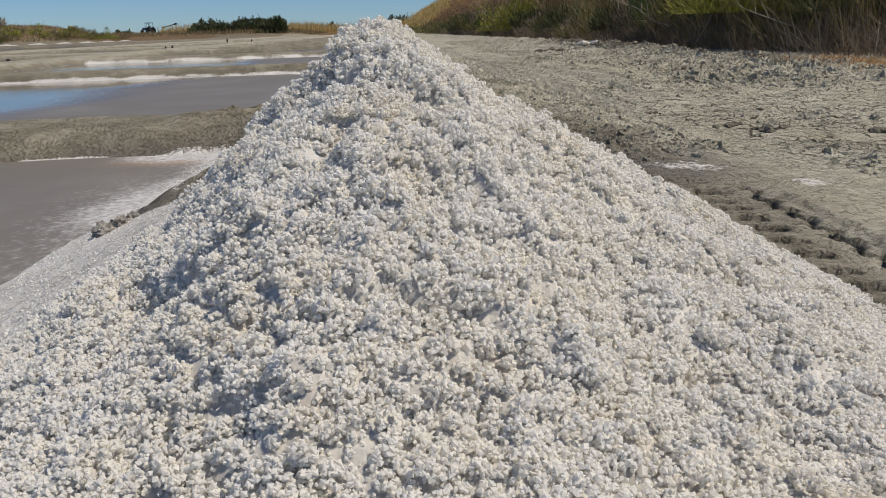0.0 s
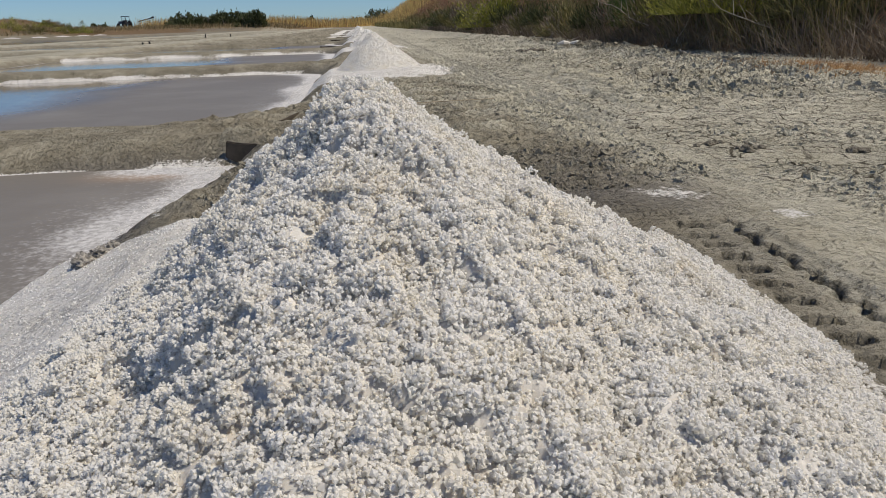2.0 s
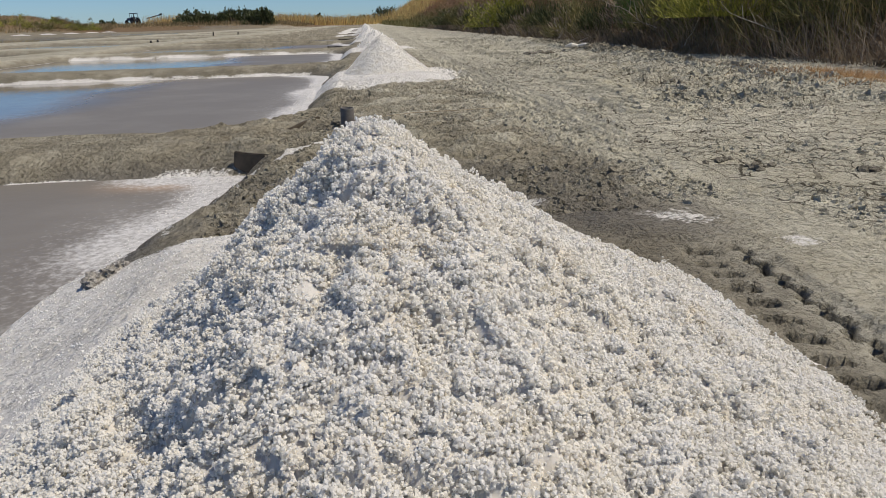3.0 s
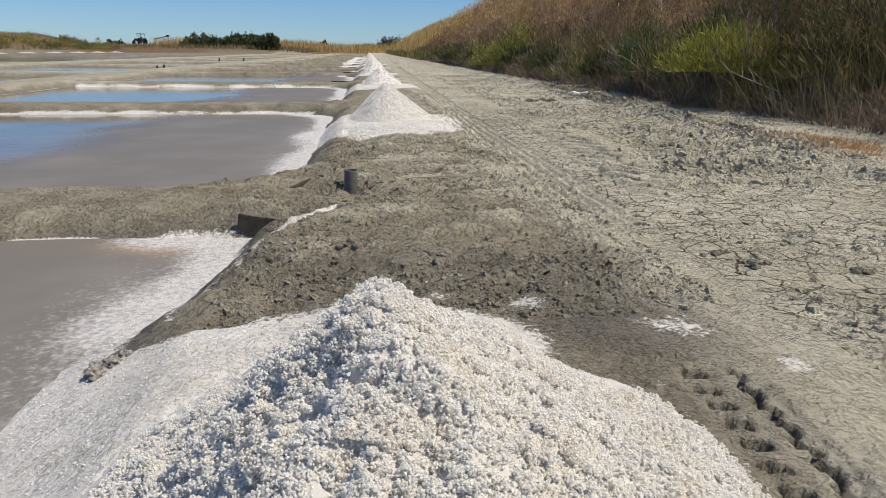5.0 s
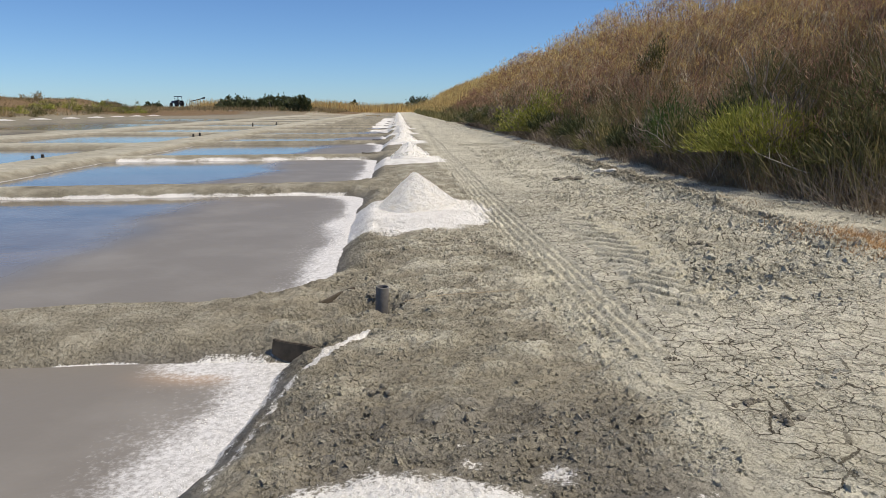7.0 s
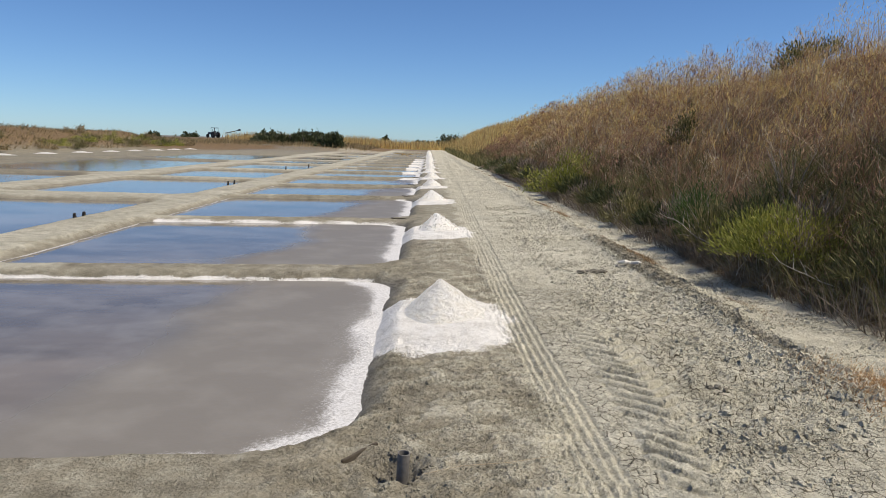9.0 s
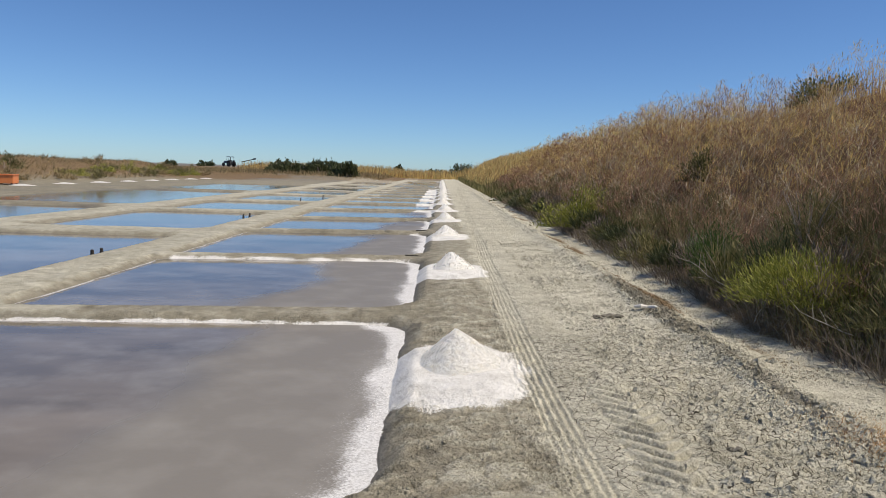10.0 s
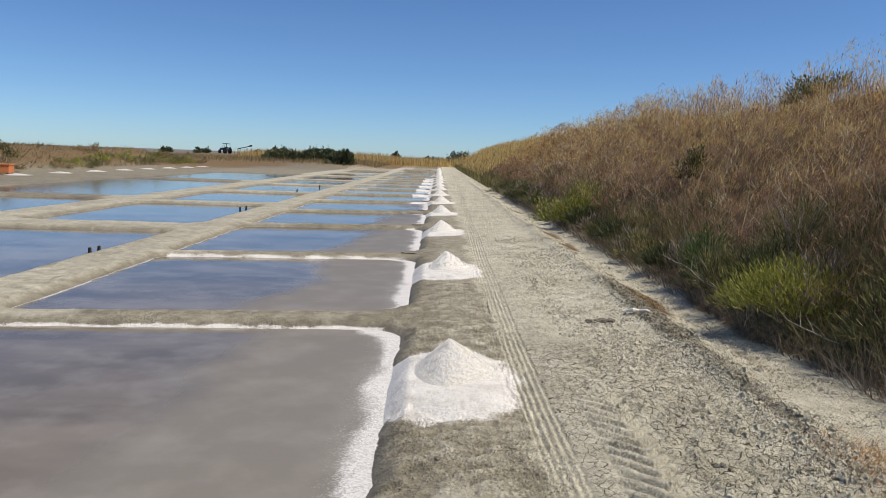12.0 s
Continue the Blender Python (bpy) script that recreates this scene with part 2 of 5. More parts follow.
def water_material():
    """Thin brine over clay: the clay's colour, streaked in place of soft reflections, under a clear, slightly ruffled
    surface, duller where the mud almost breaks through.
    """
    m, n, l, b = material("shallow_brine")
    geo = n.new("ShaderNodeNewGeometry")
    pos = geo.outputs["Position"]
    sep = n.new("ShaderNodeSeparateXYZ")
    l.new(pos, sep.inputs[0])
    broad = noise_node(n, l, 0.45, 5, 0.5, pos).outputs["Fac"]
    mid = noise_node(n, l, 2.2, 5, 0.55, pos).outputs["Fac"]
    mapped = n.new("ShaderNodeMapping")
    mapped.inputs["Scale"].default_value = (0.5, 1.4, 1)
    mapped.inputs["Rotation"].default_value = (0, 0, radians(14))
    l.new(pos, mapped.inputs[0])
    # broad streaks painted into the clay colour as cloud-like reflections
    reflection_streak = noise_node(n, l, 0.7, 4, 0.5, mapped.outputs[0]).outputs["Fac"]
    clay = ramp_node(n, l, reflection_streak, [(0.3, (0.095, 0.082, 0.066)), (0.46, (0.135, 0.115, 0.09)), (0.66, (0.225, 0.193, 0.153))])
    a = n.new("ShaderNodeAttribute")
    a.attribute_name = "shoal"
    shoal = maths(n, l, "ADD", a.outputs["Fac"], maths(n, l, "MULTIPLY", maths(n, l, "SUBTRACT", broad, 0.5), 0.9))
    sm = n.new("ShaderNodeMapRange")
    sm.interpolation_type = "SMOOTHSTEP"
    sm.inputs[1].default_value, sm.inputs[2].default_value = 0.3, 0.75
    l.new(shoal, sm.inputs[0])
    c = blend(n, l, sm.outputs[0], clay, (0.2, 0.182, 0.155))
    c = blend(n, l, maths(n, l, "MULTIPLY", ramp_node(n, l, mid, [(0.45, (0, 0, 0)), (0.75, (1, 1, 1))]), 0.5), c, (0.3, 0.28, 0.245))
    brown = n.new("ShaderNodeAttribute")
    brown.attribute_name = "tan"
    c = blend(n, l, brown.outputs["Fac"], c, (0.44, 0.31, 0.2))
    k = n.new("ShaderNodeAttribute")
    k.attribute_name = "crust"
    film = noise_node(n, l, 60, 6, 0.65, pos).outputs["Fac"]
    white = maths(n, l, "ADD", k.outputs["Fac"], maths(n, l, "MULTIPLY", maths(n, l, "SUBTRACT", film, 0.5), 1.1))
    wr = n.new("ShaderNodeMapRange")
    wr.interpolation_type = "SMOOTHSTEP"
    wr.inputs[1].default_value, wr.inputs[2].default_value = 0.2, 0.95
    l.new(white, wr.inputs[0])
    c = blend(n, l, wr.outputs[0], c, ramp_node(n, l, film, [(0.32, (0.42, 0.405, 0.38)), (0.58, (0.74, 0.725, 0.7))]))
    l.new(c, b.inputs["Base Color"])
    r = n.new("ShaderNodeMapRange")
    r.inputs[3].default_value, r.inputs[4].default_value = 0.05, 0.5
    l.new(sm.outputs[0], r.inputs[0])
    l.new(maths(n, l, "MAXIMUM", r.outputs[0], maths(n, l, "MULTIPLY", wr.outputs[0], 0.7)), b.inputs["Roughness"])
    b.inputs["IOR"].default_value = 1.33
    ripple = noise_node(n, l, 18, 3, 0.5, pos).outputs["Fac"]
    grainy = bump(n, l, noise_node(n, l, 170, 5, 0.7, pos).outputs["Fac"], maths(n, l, "MULTIPLY", wr.outputs[0], 0.9), 0.006)
    l.new(bump(n, l, ripple, 0.12, 0.01, grainy), b.inputs["Normal"])
    return m


def salt_material(name, scatter, thin, stops):
    """Damp coarse salt. scatter: how far light spreads inside, in metres; thin: the share of light that loose crystals let through."""
    m, n, l, b = material(name)
    geo = n.new("ShaderNodeNewGeometry")
    pos, isl = geo.outputs["Position"], geo.outputs["Random Per Island"]
    mid = noise_node(n, l, 16, 5, 0.65, pos).outputs["Fac"]
    fine = noise_node(n, l, 300, 5, 0.7, pos).outputs["Fac"]
    c = ramp_node(n, l, mid, list(zip((0.38, 0.56, 0.74), stops)))
    c = blend(n, l, ramp_node(n, l, isl, [(0.5, (0, 0, 0)), (1.0, (0.4, 0.4, 0.4))]), c, (0.98, 0.975, 0.96))
    l.new(c, b.inputs["Base Color"])
    l.new(ramp_node(n, l, isl, [(0.0, (0.2, 0.2, 0.2)), (0.12, (0.5, 0.5, 0.5)), (1.0, (0.8, 0.8, 0.8))]), b.inputs["Roughness"])
    b.inputs["IOR"].default_value = 1.5
    if scatter:
        b.inputs["Subsurface Weight"].default_value = 0.85
        b.inputs["Subsurface Radius"].default_value = (1.0, 0.94, 0.86)
        b.inputs["Subsurface Scale"].default_value = scatter
    l.new(bump(n, l, fine, 0.5, 0.001), b.inputs["Normal"])
    if thin:
        t = n.new("ShaderNodeBsdfTranslucent")
        l.new(c, t.inputs[0])
        mix = n.new("ShaderNodeMixShader")
        mix.inputs[0].default_value = thin
        l.new(b.outputs[0], mix.inputs[1])
        l.new(t.outputs[0], mix.inputs[2])
        l.new(mix.outputs[0], n["Material Output"].inputs[0])
    return m


def blades_material(name, stops, translucent=0.25):
    m, n, l, b = material(name)
    geo = n.new("ShaderNodeNewGeometry")
    broad = noise_node(n, l, 1.1, 6, 0.7, geo.outputs["Position"]).outputs["Fac"]
    f = maths(n, l, "ADD", maths(n, l, "MULTIPLY", geo.outputs["Random Per Island"], 0.65), maths(n, l, "SUBTRACT", maths(n, l, "MULTIPLY", broad, 1.9), 0.78), True)
    c = ramp_node(n, l, f, stops)
    l.new(c, b.inputs["Base Color"])
    b.inputs["Roughness"].default_value = 0.7
    b.inputs["Specular IOR Level"].default_value = 0.3
    t = n.new("ShaderNodeBsdfTranslucent")
    l.new(c, t.inputs[0])
    mix = n.new("ShaderNodeMixShader")
    mix.inputs[0].default_value = translucent
    l.new(b.outputs[0], mix.inputs[1])
    l.new(t.outputs[0], mix.inputs[2])
    l.new(mix.outputs[0], n["Material Output"].inputs[0])
    return m


CLAY = ground_material()
BRINE = water_material()
# shade of the gaps between crystals put into the heap skin's dark tan
SALT = salt_material("gap_shade_salt", 0.0028, 0, ((0.46, 0.435, 0.385), (0.44, 0.405, 0.34), (0.4, 0.345, 0.265)))
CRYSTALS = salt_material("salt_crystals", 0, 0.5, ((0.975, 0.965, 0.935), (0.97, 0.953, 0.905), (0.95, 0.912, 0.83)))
DRY = blades_material("dry_grass", [(0.05, (0.17, 0.1, 0.06)), (0.25, (0.46, 0.29, 0.125)), (0.5, (0.68, 0.48, 0.18)), (0.7, (0.82, 0.66, 0.28)), (0.95, (0.52, 0.47, 0.19))], 0.45)
OLIVE = blades_material("olive_grass", [(0.1, (0.07, 0.075, 0.026)), (0.5, (0.16, 0.155, 0.058)), (0.9, (0.34, 0.28, 0.13))], 0.22)
GREEN = blades_material("green_shoots", [(0.1, (0.1, 0.115, 0.025)), (0.5, (0.27, 0.28, 0.05)), (0.9, (0.46, 0.43, 0.11))], 0.25)
DARKGREEN = blades_material("dark_leaves", [(0.1, (0.04, 0.05, 0.022)), (0.5, (0.075, 0.09, 0.036)), (0.9, (0.13, 0.14, 0.06))])
# redder plants; the darker tone also paints shade within the lower growth
WITHERED = blades_material("withered_weeds", [(0.05, (0.13, 0.07, 0.05)), (0.35, (0.3, 0.16, 0.105)), (0.65, (0.46, 0.29, 0.18)), (0.95, (0.36, 0.28, 0.14))], 0.3)
MIDGREEN = blades_material("deep_green_shoots", [(0.1, (0.03, 0.06, 0.015)), (0.5, (0.065, 0.115, 0.03)), (0.9, (0.13, 0.18, 0.045))])
STRAW = blades_material("straw", [(0.1, (0.36, 0.27, 0.17)), (0.5, (0.5, 0.41, 0.28)), (0.9, (0.62, 0.54, 0.4))], 0.15)
GOLD = blades_material("golden_straw", [(0.1, (0.36, 0.19, 0.08)), (0.5, (0.56, 0.34, 0.15)), (0.9, (0.7, 0.48, 0.25))], 0.2)
LITTER = blades_material("fallen_stalks", [(0.1, (0.12, 0.09, 0.065)), (0.5, (0.22, 0.175, 0.13)), (0.9, (0.34, 0.28, 0.21))], 0.1)
RUST = blades_material("rusty_plants", [(0.1, (0.16, 0.09, 0.045)), (0.5, (0.28, 0.17, 0.08)), (0.9, (0.4, 0.27, 0.13))], 0.1)
FIELD = blades_material("field_grass", [(0.05, (0.09, 0.09, 0.035)), (0.35, (0.2, 0.16, 0.075)), (0.6, (0.36, 0.26, 0.13)), (0.9, (0.46, 0.36, 0.2))])
TWIG = plain("bleached_wood", (0.36, 0.3, 0.24), 0.85, spread=0.35, scale=20)
PLANK = plain("weathered_plank", (0.09, 0.072, 0.05), 0.9, spread=0.4, scale=18, relief=0.6)
PVC = plain("grey_pvc", (0.14, 0.132, 0.12), 0.6, spread=0.3, scale=30)
STAKE = plain("tarred_stake", (0.04, 0.035, 0.03), 0.8, spread=0.4, scale=25)
PAINT = plain("faded_blue_paint", (0.04, 0.06, 0.12), 0.45, spread=0.2)
RUBBER = plain("tyre_rubber", (0.02, 0.02, 0.02), 0.85)
STEEL = plain("dark_steel", (0.05, 0.05, 0.055), 0.5, metal=0.6)
ORANGE = plain("orange_plastic", (0.62, 0.2, 0.06), 0.5, spread=0.12, scale=4)

# ---- the plan: ponds in three columns ----
PILES = [(-0.1, 0.15), (0.016, 5.19), (0.05, 10.95), (-0.01, 16.92), (0.0, 22.7), (0.03, 28.5), (-0.02, 34.4)] + [(0.04 * math.sin(5 * k), 40.2 + 5.8 * k) for k in range(14)]
CROSS = [(-4.6, 1.88), (2.79, 7.0), (7.95, 12.45), (13.25, 18.2), (19.0, 23.4), (24.2, 28.9)] + [(29.7 + 5.6 * k, 34.4 + 5.6 * k) for k in range(15)]
PONDS = [(-4.98, -0.57, a, b, min(0.22, 0.05 + 0.035 * k)) for k, (a, b) in enumerate(CROSS)]
PONDS += [(-10.4, -6.35, a, b, 0.06) for a, b in ((-3.0, 5.0), (6.4, 15.7), (17.5, 24.5), (25.8, 32.6), (34.2, 42.0), (43.4, 51.0), (52.5, 62.0), (64.0, 74.0), (76.0, 92.0))]
PONDS += [(-19.5, -12.3, a, b, 0.02) for a, b in ((-2.0, 12.0), (14.0, 25.3), (27.0, 44.0), (46.0, 64.0))]


def pond_distance(x, y):
    d = np.full(x.shape, 50.0)
    for x0, x1, y0, y1, k in PONDS:
        if y1 < y.min() - 1 or y0 > y.max() + 1:
            continue
        yy = y - k * (x - x1)
        if y1 == 1.88:
            x1 = x1 + 0.14 * np.clip(y - 2.0, -3, 0) - 0.03
        round_ = np.where(x < (x0 + x1) / 2, 0.2, np.where(yy < (y0 + y1) / 2, 0.5, 0.12 if y1 == 1.88 else 0.3)) if x0 > -5.5 else 0.2
        qx, qy = np.abs(x - (x0 + x1) / 2) - (x1 - x0) / 2 + round_, np.abs(yy - (y0 + y1) / 2) - (y1 - y0) / 2 + round_
        s = np.hypot(np.maximum(qx, 0), np.maximum(qy, 0)) + np.minimum(np.maximum(qx, qy), 0) - round_
        d = np.minimum(d, s)
    return d


def foot_line(y):
    """Where the embankment begins, left to right."""
    return 3.35 + 0.2 * ramp(7.0, 3.8, np.asarray(y, float))


def land(x, y):
    """Height of the ground and its make-up (salt, pale dry clay, wet and darkened mud, rust-brown litter)."""
    big = fbm(x * 0.7, y * 0.7, 3, 3) - 0.5
    wob = fbm(x * 2.2 + 5, y * 2.2, 4, 11) - 0.5
    d = pond_distance(x, y) + 0.07 * wob
    bank = ramp(-1.0, -0.35, x)
    top = -0.05 * (1 - bank) + 0.02 * big * bank
    top = top + 0.035 * (ramp(-0.45, 0.15, x) - 1) * bank
    rise = ramp(0, 1, (d + 0.04) / (0.32 + 0.18 * ramp(0.95, 0.6, y) * ramp(-2.5, -1.0, y)))
    z = -0.2 * (1 - rise) + top * rise
    shore = ramp(1.1, 0.85, y) * ramp(-2.5, -1.5, y) * ramp(-1.2, -0.95, x)
    z = z * (1 - shore) + np.minimum(top, -0.165 + 0.165 * np.clip((x + 0.83) / 0.46, -0.5, 1)) * shore
    rise = np.maximum(rise, 0.6 * shore)
    near = np.exp(-((y - 2) / 9) ** 2 - (x / 3.5) ** 2) + 0.25
    dry = rise * near
    lumps = fbm(x * 9, y * 9, 5, 21, 0.62) - 0.5
    clods = np.maximum(0, fbm(x * 14 + 3, y * 14, 3, 31) - 0.6)
    fine = fbm(x * 22, y * 30, 4, 27, 0.7) - 0.5
    clods = clods * (1 - ramp(0.62, 0.5, x) * 0.5)
    uneven = dry * ((0.018 * lumps + 0.012 * fine) * (1 - 0.6 * ramp(0.5, 0.9, x)) * (1 - 0.6 * ramp(0.9, 0.6, y)) + 0.06 * clods * ramp(0.6, 1.0, y) * ramp(0.42, 0.6, fbm(x * 1.3, y * 1.3, 3, 5)))
    z = z + uneven
    # flaking ledges: dry tops over crumbled lower layers
    leaf = fbm(x * 7.0 + 2, y * 12.0, 5, 101, 0.62)
    tops = ramp(0.43, 0.455, leaf) + ramp(0.5, 0.525, leaf) + ramp(0.57, 0.595, leaf) + ramp(0.65, 0.675, leaf)
    split = np.abs(fbm(x * 5.5 + 7, y * 10.0, 4, 105, 0.6) - 0.5)
    flaky = rise * (0.3 + 0.7 * ramp(0.75, 0.5, x)) * ramp(0.7, 1.0, y) * ramp(2.9, 2.5, x) * ramp(-0.9, -0.6, x) * (1 - ramp(6, 12, y))
    z = z + (0.006 * (tops - 2) - 0.013 * ramp(0.02, 0.006, split) * ramp(0.42, 0.56, fbm(x * 3, y * 3, 3, 106))) * flaky
    # the verge rises beyond the track towards the embankment
    hump = 0.06 * np.exp(-((x - 2.42 - 0.1 * big) / 0.2) ** 2) - 0.035 * np.exp(-((x - 2.9) / 0.3) ** 2)
    z = z + hump * ramp(4, 7, y) + hump * 0.3
    z = z - 0.03 * np.exp(-((x + 0.5) / 0.16) ** 2 - ((y - 2.25) / 0.1) ** 2)
    z = z - 0.085 * np.exp(-((x + 0.48) / 0.12) ** 4 - ((y - 1.9) / 0.07) ** 4) * rise - 0.05 * np.exp(-((x + 0.42) / 0.09) ** 2 - ((y - 2.47) / 0.06) ** 2)
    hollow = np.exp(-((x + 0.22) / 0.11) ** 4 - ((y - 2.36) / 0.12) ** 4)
    z = z - 0.08 * hollow * (0.7 + 0.6 * fbm(x * 25, y * 25, 3, 103))
    # embankment
    foot = foot_line(y) + 0.35 * (fbm(y * 0.5, y * 0 + 2, 3, 41) - 0.5) * 2
    slope = 0.35 * ramp(-0.3, 5.0, x - foot) + 0.65 * np.clip((x - foot) / 4.9, 0, 1)
    z = z + 0.5 * (fbm(x * 1.2, y * 1.0, 3, 45) - 0.5) * ramp(0.5, 1.4, x - foot) * (1 - ramp(40, 70, y))
    z = z + (3.35 + 0.6 * (fbm(x * 0.3, y * 0.3, 3, 43) - 0.5)) * slope * (1 - ramp(13, 19, x)) * ramp(-60, -20, y) * (1 - ramp(120, 175, y))
    # far left dune and the far shore
    dune = ramp(-26, -32, x + 0.09 * np.maximum(y - 60, 0)) * ramp(-75, -50, x) * ramp(-40, 10, y) * (1 - ramp(75, 100, y))
    berm = ramp(96, 104, y) * ramp(-7, -14, x)
    z = z + dune * (1.5 + 1.1 * (fbm(x * 0.12, y * 0.12, 3, 47) - 0.5)) + 0.1 * ramp(118, 130, y) + 0.55 * berm + 0.5 * np.exp(-((x + 55) / 18) ** 2 - ((y - 185) / 18) ** 2)
    # cracked clay
    crackzone = (0.6 + 0.4 * ramp(0.36, 0.5, fbm(x * 0.9 + 9, y * 0.6, 3, 61))) * ramp(0.58, 0.78, x + 0.15 * wob) * (1 - 0.45 * ramp(2.3, 2.6, x)) * (1 - ramp(3.2, 3.5, x)) * rise * (1 - 0.8 * ramp(5.0, 8.0, y))
    rough = np.clip(ramp(0.4, 0.58, fbm(x * 1.1 + 3, y * 0.6, 3, 62)) * ramp(0.85, 1.3, x) + 1.2 * np.exp(-((x - 2.42) / 0.2) ** 2), 0, 1.2) * ramp(2.2, 3.2, y) * ramp(3.3, 2.9, x) * (1 - ramp(0.3, 0.18, np.abs(x - 1.1 - 0.05 * np.sin((y - 2.5) * 1.1))) * (1 - ramp(5.2, 7.5, y)))
    for scale, high in ((11, 0.034), (26, 0.022)):
        ci, cj = x * scale + 0.8 * (fbm(x * 6, y * 6, 2, 66) - 0.5) * scale / 13, y * scale * 0.8
        f1, f2 = cells(ci, cj, 65 + scale)
        z = z + high * rough * (hash2(np.floor(ci + 0.5), np.floor(cj + 0.5), 70) - 0.4) * ramp(0.0, 0.25, f2 - f1)
    # ribbed tyre track
    cx = x - 0.66 - 0.012 * np.sin(y * 0.9) - 0.012 * np.maximum(y - 8, 0)
    on = ramp(0.125, 0.09, np.abs(cx)) * ramp(1.1, 2.2, y + 0.5 * wob)
    z = z - on * (0.012 + 0.014 * (1 - 0.5 * ramp(4, 8, y)) * np.cos(cx * 2 * np.pi / 0.052) * (0.25 + 0.8 * fbm(x * 3, y * 1.5, 3, 67))) + on * 0.005 * np.sign(np.sin(y * 2 * np.pi / 0.05)) * (fbm(x * 4, y * 3, 2, 68) > 0.45)
    side = ramp(0.2, 0.17, np.abs(cx + 0.02)) * ramp(0.09, 0.12, np.abs(cx + 0.02)) * (cx < 0) * ramp(0.8, 1.6, y) * (1 - ramp(9, 14, y))
    z = z - 0.018 * side * ramp(0.3, 0.42, np.abs(((y - 0.4 * cx) / 0.058) % 1 - 0.5))
    # chevron lugs of a tractor tyre, turning off to the verge
    lx = x - 1.1 - 0.05 * np.sin((y - 2.5) * 1.1)
    lug = ramp(0.2, 0.16, np.abs(lx)) * ramp(1.9, 2.4, y + 0.8 * wob) * (1 - ramp(4.2, 5.6, y)) * (0.35 + 1.1 * ramp(0.35, 0.6, fbm(x * 2.5, y * 2.5, 3, 69)))
    phase = ((y - 0.85 * np.abs(lx - 0.07)) / 0.15) % 1
    z = z - lug * 0.034 * (ramp(0.1, 0.22, phase) - ramp(0.55, 0.7, phase)) + lug * 0.012
    # short deep print of a lugged tyre beside the first heap
    sx = x - 0.45 - 0.06 * (y - 0.2)
    lob = np.abs(((y + 0.3 * sx) / 0.056) % 1 - 0.5)
    span = ramp(0.56, 0.44, y + 0.6 * (x - 0.45)) * ramp(-0.6, -0.4, y)
    slot = ramp(0.2, 0.12, lob) * ramp(-0.056, -0.05, sx) * ramp(-0.012, -0.018, sx)
    zig = np.abs(sx - 0.034 - 0.006 * np.sign(np.sin(y * 2 * np.pi / 0.056)))
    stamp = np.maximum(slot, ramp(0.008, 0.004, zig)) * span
    z = z - 0.042 * stamp - 0.008 * span * ramp(0.075, 0.06, np.abs(sx))
    # salt: aprons round the heaps, crust along the water
    salt = np.zeros(x.shape)
    wander = 0.22 * (fbm(x * 3, y * 3, 4, 71) - 0.5)
    for k, (px, py) in enumerate(PILES):
        if y.min() > py + 3 or y.max() < py - 5:
            continue
        back, front = (0.645, 4.0) if k == 0 else (0.5, 1.05)
        left_end = np.where((y < py + back + 0.02) & (y > py - front * 0.8), -1.2, -0.4)
        half = np.where(x < px, px - left_end, 0.37 if k == 0 else 0.41)
        ax = np.abs(x - px) - half
        ay = np.where(y > py, (y - py) - back, (py - y) - front)
        rr = 0.05 if k == 0 else 0.34
        s = (np.hypot(np.maximum(ax + rr, 0), np.maximum(ay + rr, 0)) + np.minimum(np.maximum(ax, ay) + rr, 0) - rr) + 0.08 * (fbm(x * 11, y * 11, 3, 78) - 0.5) + 0.06 * np.exp(-((ax - ay) / 0.15) ** 2) + wander + (0.4 * np.maximum(0, x + 0.08) * (y > py + 0.3) if k == 0 else 0)
        salt = np.maximum(salt, ramp(0.2 if k == 0 else 0.3, -0.1, s) * (1.25 - 0.45 * ramp(-0.36, -0.46, x) * (k == 0) * ramp(0.35, 0.6, fbm(x * 6, y * 6, 3, 79))))
        z = z - 0.8 * (uneven + 0.006 * (tops - 2) * flaky) * ramp(0.12, -0.05, s)
        z = z + 0.022 * ramp(0.05, -0.2, s) * rise * ramp(-0.6, -0.4, x) + ((0.012 if k == 0 else 0.006) * fine * ramp(0.05, -0.1, s) * near * rise)
    crust = np.exp(-((d - 0.01) / np.where((y < 2.0) & (x > -0.85), 0.12, 0.05)) ** 2) * ramp(-1.1, -0.8, x + 0.3 * wob) * 1.15 * (y < 60)
    behind = ramp(0.026, 0.037, pond_distance(x, y) - pond_distance(x, y - 0.04))
    line = np.exp(-((d + 0.05 * (fbm(x * 7, y * 7, 3, 74) - 0.5) - np.where(y < 2.4, 0.085, 0.105)) / np.where(y < 2.4, 0.014, np.where(y < 9, 0.035, 0.08))) ** 2) * behind * (1 - 0.75 * ramp(11, 20, y)) * (0.95 + 1.5 * (fbm(x * 4.5, y * 6.0, 4, 73) - 0.45)) * np.where(y > 9, 0.85, 1)
    salt = np.maximum(salt, np.maximum(crust, np.clip(line, 0, 1.0) * (x < -0.4) * (x > -6) * (y > 1.5) * (y < 48)))
    for (x0, y0), (x1, y1) in (((-0.55, 0.9), (-0.44, 1.62)), ((-0.44, 1.62), (-0.2, 1.98))):
        t = np.clip(((x - x0) * (x1 - x0) + (y - y0) * (y1 - y0)) / ((x1 - x0) ** 2 + (y1 - y0) ** 2), 0, 1)
        off = np.hypot(x - x0 - t * (x1 - x0), y - y0 - t * (y1 - y0))
